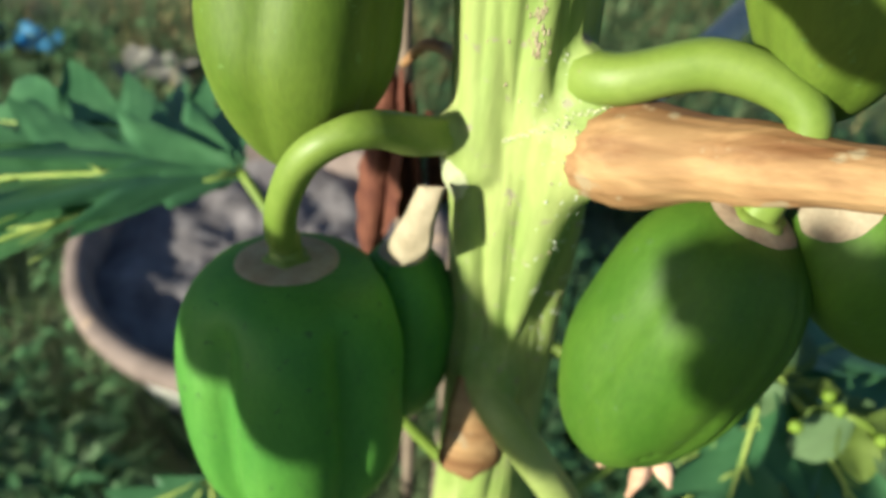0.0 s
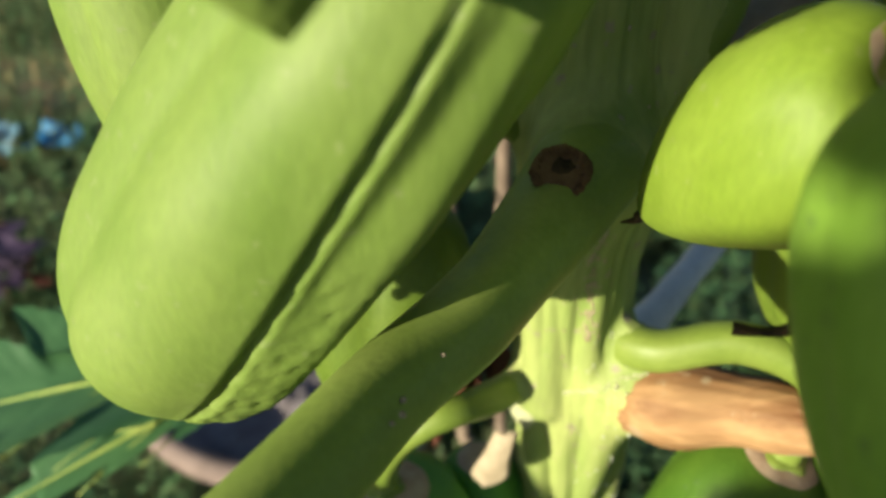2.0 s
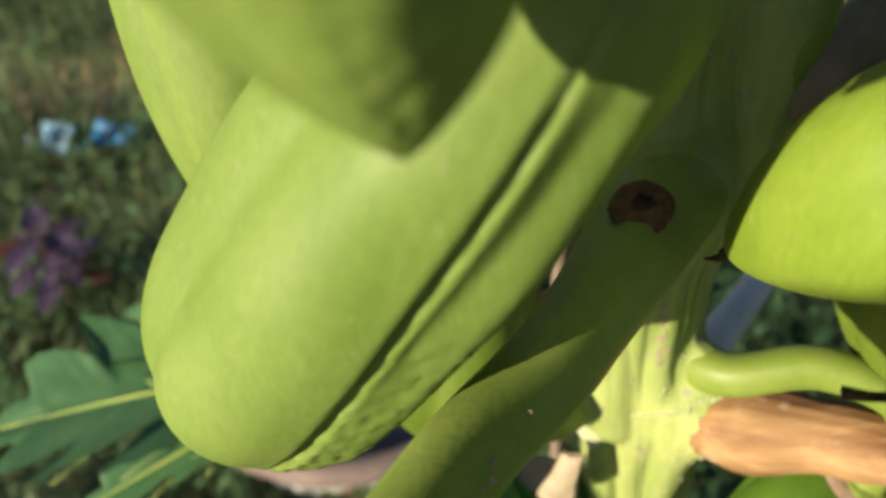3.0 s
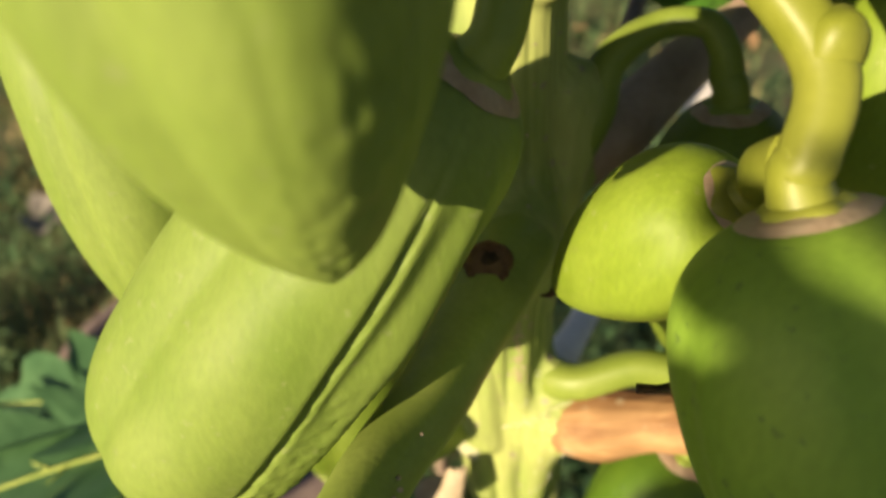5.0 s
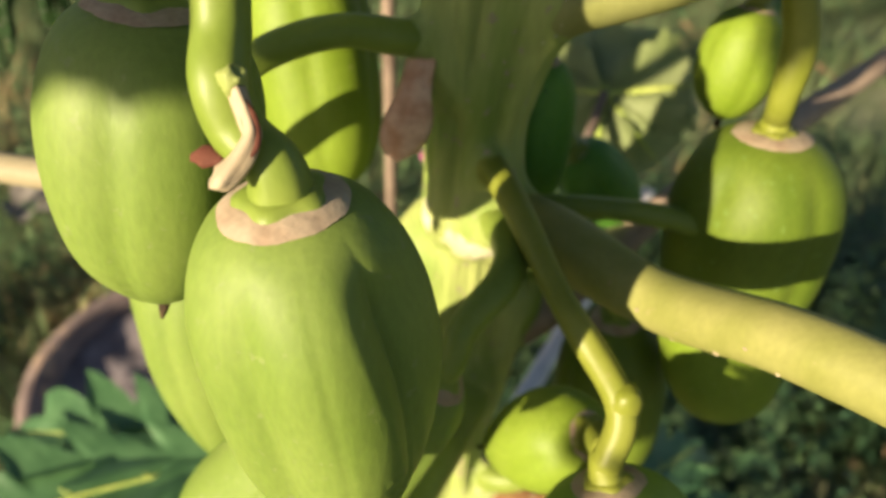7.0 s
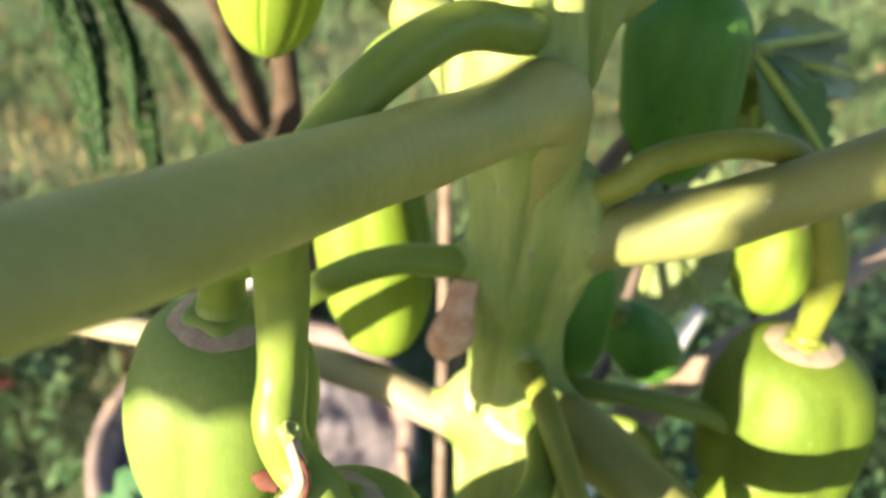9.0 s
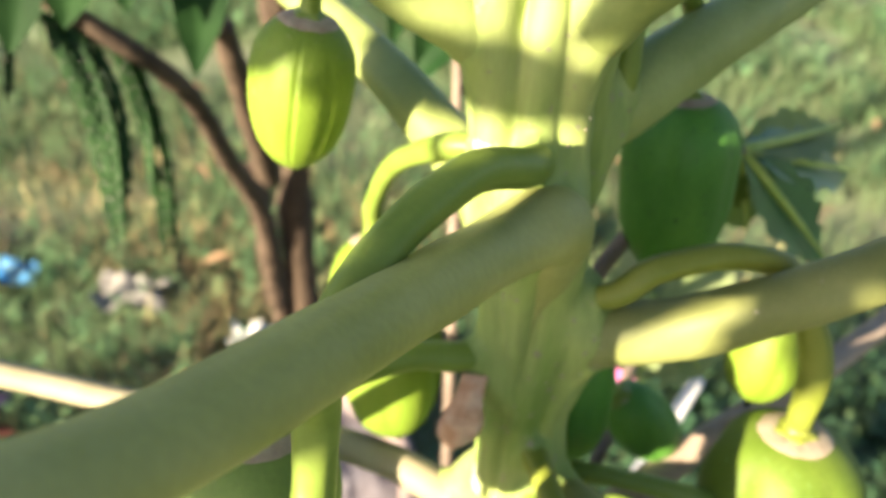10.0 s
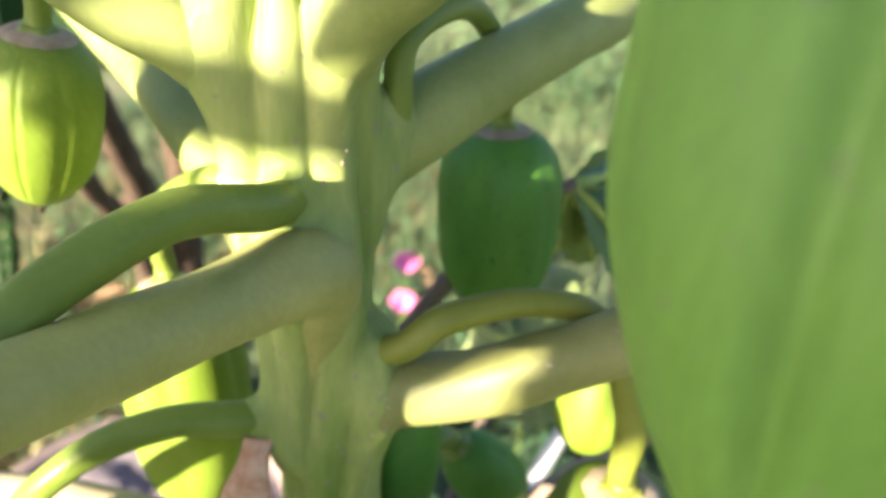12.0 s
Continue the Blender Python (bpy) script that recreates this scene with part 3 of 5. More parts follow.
petiole([(0.012, 0.398, 1.875), (0.003, 0.391, 1.91), (-0.012, 0.387, 1.937), (-0.0384, 0.3838, 1.9555), (-0.0868, 0.3768, 1.9878), (-0.2, 0.355, 2.06), (-0.42, 0.3, 2.2)],
        [0.004, 0.011, 0.0165, 0.017, 0.016, 0.015, 0.014], "thick leaf stalk with sunlit base", seed=6, foot=0.015)
petiole([(0.03, 0.398, 1.878), (0.038, 0.388, 1.918), (0.0475, 0.379, 1.949), (0.064, 0.3705, 1.974), (0.105, 0.357, 2.005), (0.24, 0.335, 2.06), (0.45, 0.28, 2.18)],
        [0.004, 0.011, 0.017, 0.018, 0.017, 0.016, 0.014], "thick yellow-green leaf stalk", seed=7, foot=0.015)
petiole([(0.028, 0.42, 1.79), (0.005, 0.438, 1.825), (-0.0231, 0.47, 1.8415), (-0.0673, 0.5295, 1.8627), (-0.1176, 0.5965, 1.8764), (-0.22, 0.74, 1.9)],
        [0.018, 0.022, 0.018, 0.0165, 0.016, 0.014], "leaf stalk half in sun", seed=8, foot=0.012)
petiole([(0.04, 0.415, 1.54), (0.022, 0.408, 1.556), (-0.0088, 0.41, 1.5622), (-0.0557, 0.4272, 1.5744), (-0.1451, 0.4484, 1.5855), (-0.2398, 0.4602, 1.5867), (-0.3693, 0.4754, 1.6058), (-0.55, 0.49, 1.64)],
        [0.02, 0.022, 0.015, 0.0135, 0.012, 0.011, 0.0105, 0.01], "bleached pale leaf stalk", CANE, 9)
petiole([(0.056, 0.412, 1.42), (0.084, 0.422, 1.452), (0.12, 0.434, 1.469), (0.165, 0.455, 1.497), (0.2338, 0.4923, 1.5322), (0.3355, 0.5347, 1.5783), (0.4405, 0.6068, 1.588), (0.62, 0.72, 1.62)],
        [0.016, 0.021, 0.0205, 0.0165, 0.0125, 0.012, 0.0115, 0.01], "pinkish brown withering leaf stalk", WITHERED, 11)
petiole([(0.07, 0.405, 1.2), (0.0949, 0.428, 1.2505), (0.1308, 0.4736, 1.2629), (0.1838, 0.5506, 1.2624), (0.245, 0.6256, 1.3008), (0.34, 0.74, 1.36)],
        [0.02, 0.016, 0.0115, 0.0108, 0.0105, 0.01], "pale grey mauve withered leaf stalk", MAUVE, 12)
FEET.append(([(0.062, 0.385, 1.22), (0.07, 0.376, 1.25), (0.08, 0.369, 1.276), (0.096, 0.36, 1.29)], [0.006, 0.014, 0.023, 0.0262], 0.01))
petiole([(0.06, 0.395, 1.1), (0.052, 0.372, 1.112), (0.064, 0.34, 1.109), (0.0921, 0.3185, 1.0883), (0.1202, 0.3055, 1.0553), (0.15, 0.29, 1.0)], [0.016, 0.015, 0.0125, 0.012, 0.0118, 0.011], "short green leaf stalk low on the trunk", seed=14)
part("dead_stub", tube([(0.078, 0.369, 1.281), (0.09, 0.3625, 1.287), (0.106, 0.354, 1.2945), (0.148, 0.338, 1.3085), (0.1932, 0.318, 1.321), (0.235, 0.303, 1.329)],
     [0.006, 0.0225, 0.0262, 0.0192, 0.0137, 0.0115], 54, 14, 17, 0.022, 0.12, 10), DRY, tree, "dead brown fibrous stub of a leaf stalk")


def bract(name, base, tip, side, wide, mat, host, label, thick=0.0025, curl=0.004):
    """A dried tongue-shaped scale."""
    base, tip, side = Vector(base), Vector(tip), Vector(side).normalized()
    along = tip - base
    out = along.cross(side).normalized()
    bm = bmesh.new()
    rows, cols = 14, 8
    grid = {}
    for face in (0, 1):
        for i in range(rows + 1):
            s = i / rows
            w = wide * (0.6 + 0.4 * smoothstep(s * 1.6)) * math.sqrt(max(1 - max(0, (s - 0.72) / 0.285) ** 2, 0.002)) * (1 + 0.08 * math.sin(9 * s + wide * 300))
            for j in range(cols + 1):
                x = j / cols * 2 - 1
                p = base + along * s + side * (w / 2 * x) + out * (curl * math.sin(math.pi * s) + 0.13 * wide * (1 - x * x) + 0.0012 * noise.noise(Vector((x * 2, s * 5, wide * 90))))
                p -= out * thick * (1 - abs(x) ** 3) * face
                grid[face, i, j] = bm.verts.new(p)
    for i in range(rows):
        for j in range(cols):
            bm.faces.new((grid[0, i, j], grid[0, i, j + 1], grid[0, i + 1, j + 1], grid[0, i + 1, j]))
            bm.faces.new((grid[1, i, j], grid[1, i + 1, j], grid[1, i + 1, j + 1], grid[1, i, j + 1]))
    bmesh.ops.remove_doubles(bm, verts=bm.verts, dist=0.00008)
    bmesh.ops.recalc_face_normals(bm, faces=bm.faces)
    return part(name, bm, mat, host, label)


bract("leaf_scale", (0.0145, 0.351, 1.263), (0.0035, 0.3455, 1.213), (0.95, -0.25, 0.22), 0.024, CREAM, tree, "cream dried leaf scale")
bract("leaf_scale", (0.005, 0.377, 1.723), (-0.006, 0.3665, 1.664), (0.97, -0.2, 0.16), 0.0275, PINK_DRY, tree, "pinkish brown dried leaf scale")
bract("leaf_scale", (0.052, 0.352, 1.118), (0.056, 0.322, 1.05), (1, 0.2, 0), 0.042, DRY, tree, "brown dried leaf scale")

# round leaf scar and pale marks on the stalks
face = Vector((-0.05, -0.75, 0.65)).normalized()
tilt = Vector((0, 0, 1)).rotation_difference(face).to_matrix().to_4x4()


def set_on(bm, at):
    bmesh.ops.transform(bm, matrix=Matrix.Translation(at) @ tilt, verts=bm.verts)
    return bm


scar_at = Vector((0.0262, 0.3165, 1.4762))
part("leaf_scar", set_on(lump((0, 0, 0), (0.0115, 0.0105, 0.0016), 3, 0.2, 3), scar_at), SCAR, tree, "round brown leaf scar")
ringed = bmesh.new()
for k in range(26):
    a = k * 0.2417
    bmesh.ops.create_icosphere(ringed, subdivisions=1, radius=0.0019 + 0.0006 * math.sin(k * 2.3), matrix=Matrix.Translation((math.cos(a) * 0.0098, math.sin(a) * 0.009, 0.0006)))
part("scar_rim", set_on(ringed, scar_at), SCAR, tree, "raised brown rim of the leaf scar")
part("dark_bud", set_on(lump((0.001, 0.002, 0.0012), (0.0042, 0.0036, 0.0016), 5, 0.6, 2), scar_at), CHAR, tree, "small blackened bud")
r = random.Random(8)
flecks("pale_marks", [(Vector((-0.0274 + 0.0155 * k + r.uniform(-0.002, 0.002), 0.2006 + 0.032 * k + r.uniform(-0.003, 0.003), 1.4722 - 0.004 * k)), r.uniform(0.0005, 0.0012)) for k in (0, 0.1, 0.18, 0.3, 0.9, 1.0, 1.3, -0.4)], CORK, tree, "pale corky marks on a leaf stalk", (1.4, 1.4, 0.8))
line = curve(GOLD_LINE, 12)
marks = []
for along, turn, size in ((0.5, 0.2, 0.0009), (0.53, -0.1, 0.0006), (0.555, 0.9, 0.0011), (0.56, 0.5, 0.0007), (0.58, 0.25, 0.0005), (0.6, 0.95, 0.0012), (0.61, 0.85, 0.0008), (0.64, 0.3, 0.0008), (0.67, 0.9, 0.001)):
    k = int(along * (len(line) - 1))
    t = (line[k + 1] - line[k]).normalized()
    front = Vector((-0.75, -0.4, 0.25))
    front = (front - t * front.dot(t)).normalized()
    under = t.cross(front)
    under = under if under.z < 0 else -under
    marks.append((line[k] + (front * math.cos(turn) + under * math.sin(turn)) * float(np.interp(along * (len(GOLD_RADII) - 1), range(len(GOLD_RADII)), GOLD_RADII)) * 0.985, size))
flecks("pale_marks", marks, CREAM, tree, "pale flecks on a leaf stalk", (1.5, 1.5, 0.9))

# ---- fruits ----
papaya("dark green papaya with a brown corky cap, hanging in shade", (-0.0614, 0.3421, 1.2073), (-0.0495, 0.300, 1.0286), 0.132, DEEP,
       [(0.03, 0.388, 1.279), (0.0125, 0.364, 1.2845), (-0.0125, 0.335, 1.303), (-0.0302, 0.3258, 1.3005), (-0.0452, 0.3247, 1.286), (-0.0557, 0.3268, 1.261), (-0.0607, 0.3345, 1.232)], (0.0115, 0.0108, 0.0092, 0.0085, 0.0083, 0.0083, 0.0083), turn=0.46, bulge=0.5, top=(3.6, 2.9), end=(2.7, 1.85), groove=0.11, lobes=0.14, seed=1, ring=0.15)
papaya("dark green papaya pressed against the trunk in deep shade", (-0.002, 0.38, 1.192), (0.004, 0.367, 1.05), 0.068, DEEP, seed=2)
papaya("light green papaya hanging behind a leaf stalk", (-0.0491, 0.385, 1.4125), (-0.0621, 0.3639, 1.2516), 0.0978, FRESH,
       [(0.03, 0.4, 1.43), (0.0, 0.39, 1.455), (-0.04, 0.386, 1.445)], turn=0.14, bulge=0.51, end=(1.88, 1.29), groove=0.035, lobes=0.08, seed=3)
papaya("large pale green papaya resting on a leaf stalk", (0.0107, 0.2588, 1.6054), (-0.1255, 0.2639, 1.4235), 0.105, GREEN,
       [(0.045, 0.38, 1.62), (0.055, 0.33, 1.635), (0.045, 0.285, 1.645), (0.024, 0.268, 1.63)], (0.012, 0.01, 0.0095, 0.009), turn=-0.3, bulge=0.63, end=(3.24, 2.03), groove=0.012, lobes=0.12, seed=4, ring=0.26, keen=((0.06, -0.5, 0.085, 0.032),), scuff=((-0.5, 0.5, 0.2, 0.0013), (-0.58, 0.66, 0.25, 0.0017), (-0.6, 0.82, 0.22, 0.0015)), facet=((-0.42, -0.35, 0.17),))
main = papaya("large pale green papaya with a weathered lower side", (-0.0547, 0.1984, 1.7656), (-0.0325, 0.1845, 1.5895), 0.0885, GREEN,
       [(0.026, 0.385, 1.872), (0.016, 0.35, 1.8858), (-0.0148, 0.316, 1.8995), (-0.047, 0.27, 1.893), (-0.0665, 0.2355, 1.8685), (-0.0694, 0.2354, 1.8413), (-0.0707, 0.2257, 1.8107), (-0.0715, 0.2135, 1.796), (-0.067, 0.2075, 1.783)],
       (0.0105, 0.0098, 0.0092, 0.0092, 0.0102, 0.0092, 0.0085, 0.009, 0.0092), turn=0.47, bulge=0.36, end=(2.6, 1.08), bend=(0.004, 0, 0), groove=0.012, lobes=0.12, seed=5, flower=False, ring=0.31,
       keen=((-0.8, -0.1, 0.03, 0.045), (-0.15, 0.1, 0.01, 0.04)), scuff=((-0.6, 0.7, 0.3, 0.0016), (-0.1, 0.9, 0.5, 0.0007)), facet=((-0.27, -0.6, 0.15),))
papaya("pale green papaya half hidden by its neighbours", (-0.1364, 0.3804, 1.6286), (-0.123, 0.3391, 1.4109), 0.0863, GREEN,
       [(0.02, 0.4, 1.725), (-0.006, 0.3818, 1.7321), (-0.0389, 0.3724, 1.7394), (-0.075, 0.3594, 1.7326), (-0.105, 0.3517, 1.7096), (-0.13, 0.368, 1.665)],
       (0.011, 0.0095, 0.009, 0.0085, 0.008, 0.0085), turn=0.4, bulge=0.4, end=(1.98, 1.59), seed=6)
papaya("small light green papaya hanging from a forked stalk", (-0.1019, 0.2648, 1.7997), (-0.1148, 0.2493, 1.6731), 0.082, GREEN,
       [(-0.068, 0.2365, 1.868), (-0.0764, 0.2455, 1.852), (-0.0941, 0.2588, 1.8325)], (0.0095, 0.0098, 0.0092), turn=0.23, bulge=0.4, end=(2.38, 1.56), groove=0.03, lobes=0.075, seed=7, hang=0.006, ring=0.35)
papaya("lime green papaya hanging behind the leaf stalks", (-0.0669, 0.4944, 1.7427), (-0.046, 0.445, 1.586), 0.0855, LIME,
       [(0.02, 0.415, 1.85), (0.0063, 0.4128, 1.8601), (-0.02, 0.4231, 1.8565), (-0.051, 0.4584, 1.8234), (-0.0668, 0.4883, 1.7763)], (0.009, 0.008, 0.0075, 0.007, 0.007), turn=0.0, bulge=0.44, end=(3.1, 2.04), groove=0.03, lobes=0.08, seed=8)
papaya("small lime green papaya hanging in full sun", (-0.0988, 0.4507, 1.9181), (-0.1139, 0.4494, 1.8242), 0.0612, LIME,
       [(-0.05, 0.425, 1.99), (-0.075, 0.436, 1.985), (-0.094, 0.449, 1.95)], (0.006, 0.0058, 0.0058), turn=0.62, bulge=0.42, end=(2.31, 1.67), groove=0.012, seed=9, ring=0.42, keen=((0.0, 0, 0.04, 0.04),))
papaya("dark green blunt papaya in shade", (0.1428, 0.5122, 1.8549), (0.1539, 0.4968, 1.7154), 0.0827, DEEP,
       [(0.06, 0.42, 1.885), (0.0697, 0.4131, 1.9015), (0.073, 0.4209, 1.9359), (0.1044, 0.4588, 1.9418), (0.1283, 0.4922, 1.9134), (0.139, 0.506, 1.883)], (0.009, 0.0075, 0.0065, 0.0065, 0.0065, 0.007), turn=0.5, bulge=0.32, end=(2.78, 1.7), groove=0.04, seed=10)
papaya("green papaya with a dark band of shade across it", (0.2237, 0.3779, 1.6771), (0.2309, 0.3573, 1.5321), 0.1084, FRESH,
       [(0.05, 0.395, 1.775), (0.0777, 0.3735, 1.7917), (0.1015, 0.3756, 1.8102), (0.1485, 0.3834, 1.8157), (0.1863, 0.3869, 1.7984), (0.212, 0.3735, 1.7455), (0.2149, 0.3683, 1.7043)], (0.01, 0.0085, 0.008, 0.008, 0.0085, 0.0098, 0.0085), turn=-0.24, bulge=0.44, end=(3.04, 2.03), groove=0.03, lobes=0.05, seed=11, stem=SUN_STALK)
papaya("small green papaya tucked under a leaf stalk", (0.2202, 0.4382, 1.7297), (0.2129, 0.4248, 1.6577), 0.0542, LIME,
       [(0.21, 0.39, 1.785), (0.22, 0.428, 1.757)], (0.006, 0.006), turn=0.1, groove=0.06, end=(2.17, 1.66), seed=12, stem=SUN_STALK)
shaded = papaya("green papaya in shade with a patch of sun", (0.0904, 0.2011, 1.586), (0.1179, 0.1394, 1.475), 0.0901, SOFT,
       [(0.045, 0.385, 1.655), (0.0535, 0.34, 1.6609), (0.07, 0.2638, 1.6498), (0.0952, 0.2229, 1.6205), (0.0905, 0.2067, 1.6001)], (0.011, 0.0085, 0.0075, 0.0082, 0.0078), turn=0.2, bulge=0.4, end=(2.09, 1.61), seed=13, ring=0.24, stem=SUN_STALK)
part("stalk_knob", lump((0.0968, 0.2212, 1.6215), (0.0083, 0.0082, 0.0115), 6, 0.12, 3), SUN_STALK, shaded)
papaya("yellow-green papaya leaning against the trunk", (0.1003, 0.2484, 1.5552), (0.0572, 0.304, 1.4671), 0.066, LIME,
       [(0.091, 0.21, 1.596), (0.096, 0.232, 1.578)], (0.0085, 0.008), turn=0.9, bulge=0.36, end=(1.5, 1.34), seed=14, hang=0.006, ring=0.25, stem=SUN_STALK)
papaya("green papaya under the brown dead stub", (0.1627, 0.3242, 1.2904), (0.126, 0.3125, 1.115), 0.1, MID,
       [(0.075, 0.38, 1.318), (0.0955, 0.3609, 1.3293), (0.1351, 0.3552, 1.3442), (0.1689, 0.3393, 1.3376), (0.172, 0.33, 1.315)], (0.014, 0.012, 0.0112, 0.0098, 0.0085), turn=0.9, bulge=0.42, end=(2.2, 1.6), groove=0.035, seed=15, ring=0.25, keen=((-0.65, 0, 0.05, 0.05),), scuff=((-0.1, 0.72, 0.12, 0.0022),))
papaya("green papaya partly hidden by the brown stub", (0.1917, 0.3199, 1.3052), (0.2892, 0.345, 1.2132), 0.082, MID, turn=0.3, seed=16)
papaya("lime and dark green papaya with a cast shadow", (0.2075, 0.3384, 1.5965), (0.23, 0.3207, 1.472), 0.0866, LIME,
       [(0.055, 0.405, 1.6), (0.12, 0.38, 1.618), (0.185, 0.355, 1.622)], turn=0.4, seed=17)
papaya("small dark green papaya with a withered flower at its end", (0.1407, 0.492, 1.5876), (0.2033, 0.4934, 1.5154), 0.0584, DEEP, [(0.06, 0.42, 1.6), (0.1, 0.46, 1.61), (0.128, 0.485, 1.603)], seed=18, hang=0.012)
papaya("narrow dark green papaya behind the trunk", (0.09, 0.445, 1.69), (0.095, 0.44, 1.57), 0.055, DEEP, seed=19)
papaya("long green papaya in shade with a sunlit patch", (0.163, 0.382, 1.513), (0.186, 0.363, 1.318), 0.09, FRESH,
       [(0.075, 0.388, 1.468), (0.0915, 0.394, 1.506), (0.103, 0.405, 1.532), (0.129, 0.412, 1.546), (0.149, 0.401, 1.5505), (0.157, 0.392, 1.541), (0.1608, 0.387, 1.526)], (0.012, 0.0125, 0.0098, 0.0078, 0.0078, 0.0078, 0.0085), seed=20)
papaya("pale green papaya hanging close by the path", (0.1414, 0.2131, 2.0556), (0.1387, 0.1752, 1.9009), 0.092, MILKY, [(0.11, 0.28, 2.1), (0.13, 0.235, 2.09)], turn=0.5, bulge=0.43, end=(1.6, 1.5), seed=21, lobes=0.08, keen=((-0.35, 0.15, 0.09, 0.09), (0.68, 0.08, 0.14, 0.11)))

# ---- bark ----
trunk()
r = random.Random(4)
flecks("latex_specks", [(on_bark(r.uniform(1.13, 1.335), r.gauss(-48, 15)), 0.0003 + 0.0007 * r.random() ** 2) for _ in range(150)], WHITE, tree, "scattered white specks on the bark")
flecks("corky_streak", [(on_bark(1.335 + 0.085 * r.random() ** 1.3, -82 + r.gauss(0, 3.0)), r.uniform(0.0004, 0.0009)) for _ in range(110)], CORK, tree, "tan corky streak down the bark", (0.8, 0.8, 2.6))
flecks("scar_flecks", [(on_bark(r.uniform(1.285, 1.318), r.gauss(-62, 12)), r.uniform(0.0003, 0.0008)) for _ in range(60)], PALE, tree, "pale rough leaf scar on the bark")
flecks("dark_flecks", [(on_bark(r.uniform(1.1, 1.9), r.uniform(-180, 0)), r.uniform(0.0004, 0.0009)) for _ in range(160)], CORK, tree, "small brown flecks on the bark", (1, 1, 1.8))

r = random.Random(12)
for z0, d0, wide, tall, n in ((1.262, -150, 9, 0.01, 26), (1.755, -52, 10, 0.014, 22), (1.845, -78, 9, 0.012, 20)):
    flecks("callus", [(on_bark(z0 + r.gauss(0, tall * 0.6), d0 + r.gauss(0, wide * 0.7)), r.uniform(0.0004, 0.0012)) for _ in range(n)], PALE, tree, "pale corky callus at a node", (1.3, 1.3, 0.6))

flecks("scar_line", [(on_bark(1.288 + 0.034 * k / 44 + r.gauss(0, 0.0007), -100 + 62 * k / 44), r.uniform(0.0005, 0.001)) for k in range(45)], PALE, tree, "thin pale line of an old leaf scar", (1.6, 1.6, 0.7))

def bark_patch(z0, turn, tall, wide, mat, label, seed):
    """A thin rough scar that lies on the bark."""
    bm = bmesh.new()
    rings = []
    for k in range(9):
        ring = []
        for j in range(40):
            a = 2 * math.pi * j / 40
            f = k / 8 * (1 + 0.25 * noise.noise(Vector((math.cos(a) * 2 + seed, math.sin(a) * 2, seed))))
            q = on_bark(z0 + tall * f * math.sin(a), turn + wide * f * math.cos(a))
            away = (q - Vector((0.04, 0.41, q.z))).normalized()
            ring.append(bm.verts.new(q + away * (0.0016 * (1 - (k / 8) ** 2) - 0.0002 + 0.0006 * noise.noise(q * 300))))
        rings.append(ring)
    for a, b in zip(rings[1:], rings[2:]):
        for j in range(40):
            bm.faces.new((a[j], a[(j + 1) % 40], b[(j + 1) % 40], b[j]))
    bm.faces.new(rings[1][::-1])
    bmesh.ops.recalc_face_normals(bm, faces=bm.faces)
    part("leaf_scar", bm, mat, tree, label)


# on the sunlit node: the glare of the sun is put into these pale patches
bark_patch(1.602, -98, 0.014, 22, PALE, "smooth scar of a fallen leaf, sunlight put into its pale colour", 1)
bark_patch(1.612, -140, 0.012, 14, PALE, "smooth scar of a fallen leaf, sunlight put into its pale colour", 2)
bark_patch(1.256, -140, 0.014, 16, PALE, "pale scar beside a fruit stalk", 3)
bark_patch(1.878, -131, 0.006, 13, PALE, "pale scar at the foot of a young rib", 4)

# withered flower rests on two of the fruits
part("stalk_knob", lump((-0.0662, 0.2062, 1.801), (0.0042, 0.004, 0.0045), 4, 0.5, 3), PETIOLE, main)
part("withered_flower", tube([(-0.0655, 0.2045, 1.799), (-0.0625, 0.1985, 1.7935), (-0.0612, 0.1945, 1.79), (-0.0645, 0.191, 1.7845), (-0.0695, 0.1885, 1.7795), (-0.073, 0.1885, 1.777)], [0.0026, 0.0024, 0.0026, 0.0034, 0.0038, 0.0016], 14, 8, 3, 0.3, 0.5, 51, squash=0.65), CREAM, main, "twisted pinkish white withered flower")
part("withered_petal", tube([(-0.0648, 0.2025, 1.7985), (-0.0612, 0.1968, 1.7935), (-0.0605, 0.1925, 1.7885), (-0.0635, 0.1895, 1.7845)], [0.0014, 0.0024, 0.0022, 0.001], 10, 6, 2, 0.3, 0.6, 54, squash=0.55), RUST, main, "rust red dry petal")
part("withered_petal", tube([(-0.071, 0.2, 1.7775), (-0.0765, 0.204, 1.7765), (-0.0815, 0.2065, 1.7745)], [0.0018, 0.0036, 0.0014], 10, 6, 0, 0, 0.5, 52, squash=0.6), RUST, main, "rust red dry petal")
part("withered_flower", tube([(0.086, 0.226, 1.508), (0.0815, 0.222, 1.5), (0.0795, 0.221, 1.494), (0.074, 0.222, 1.4915), (0.066, 0.2225, 1.492)], [0.004, 0.0035, 0.002, 0.0016, 0.0022], 9, 6, 3, 0.25, 0.7, 53), CHAR, shaded, "brown twisted withered flower")

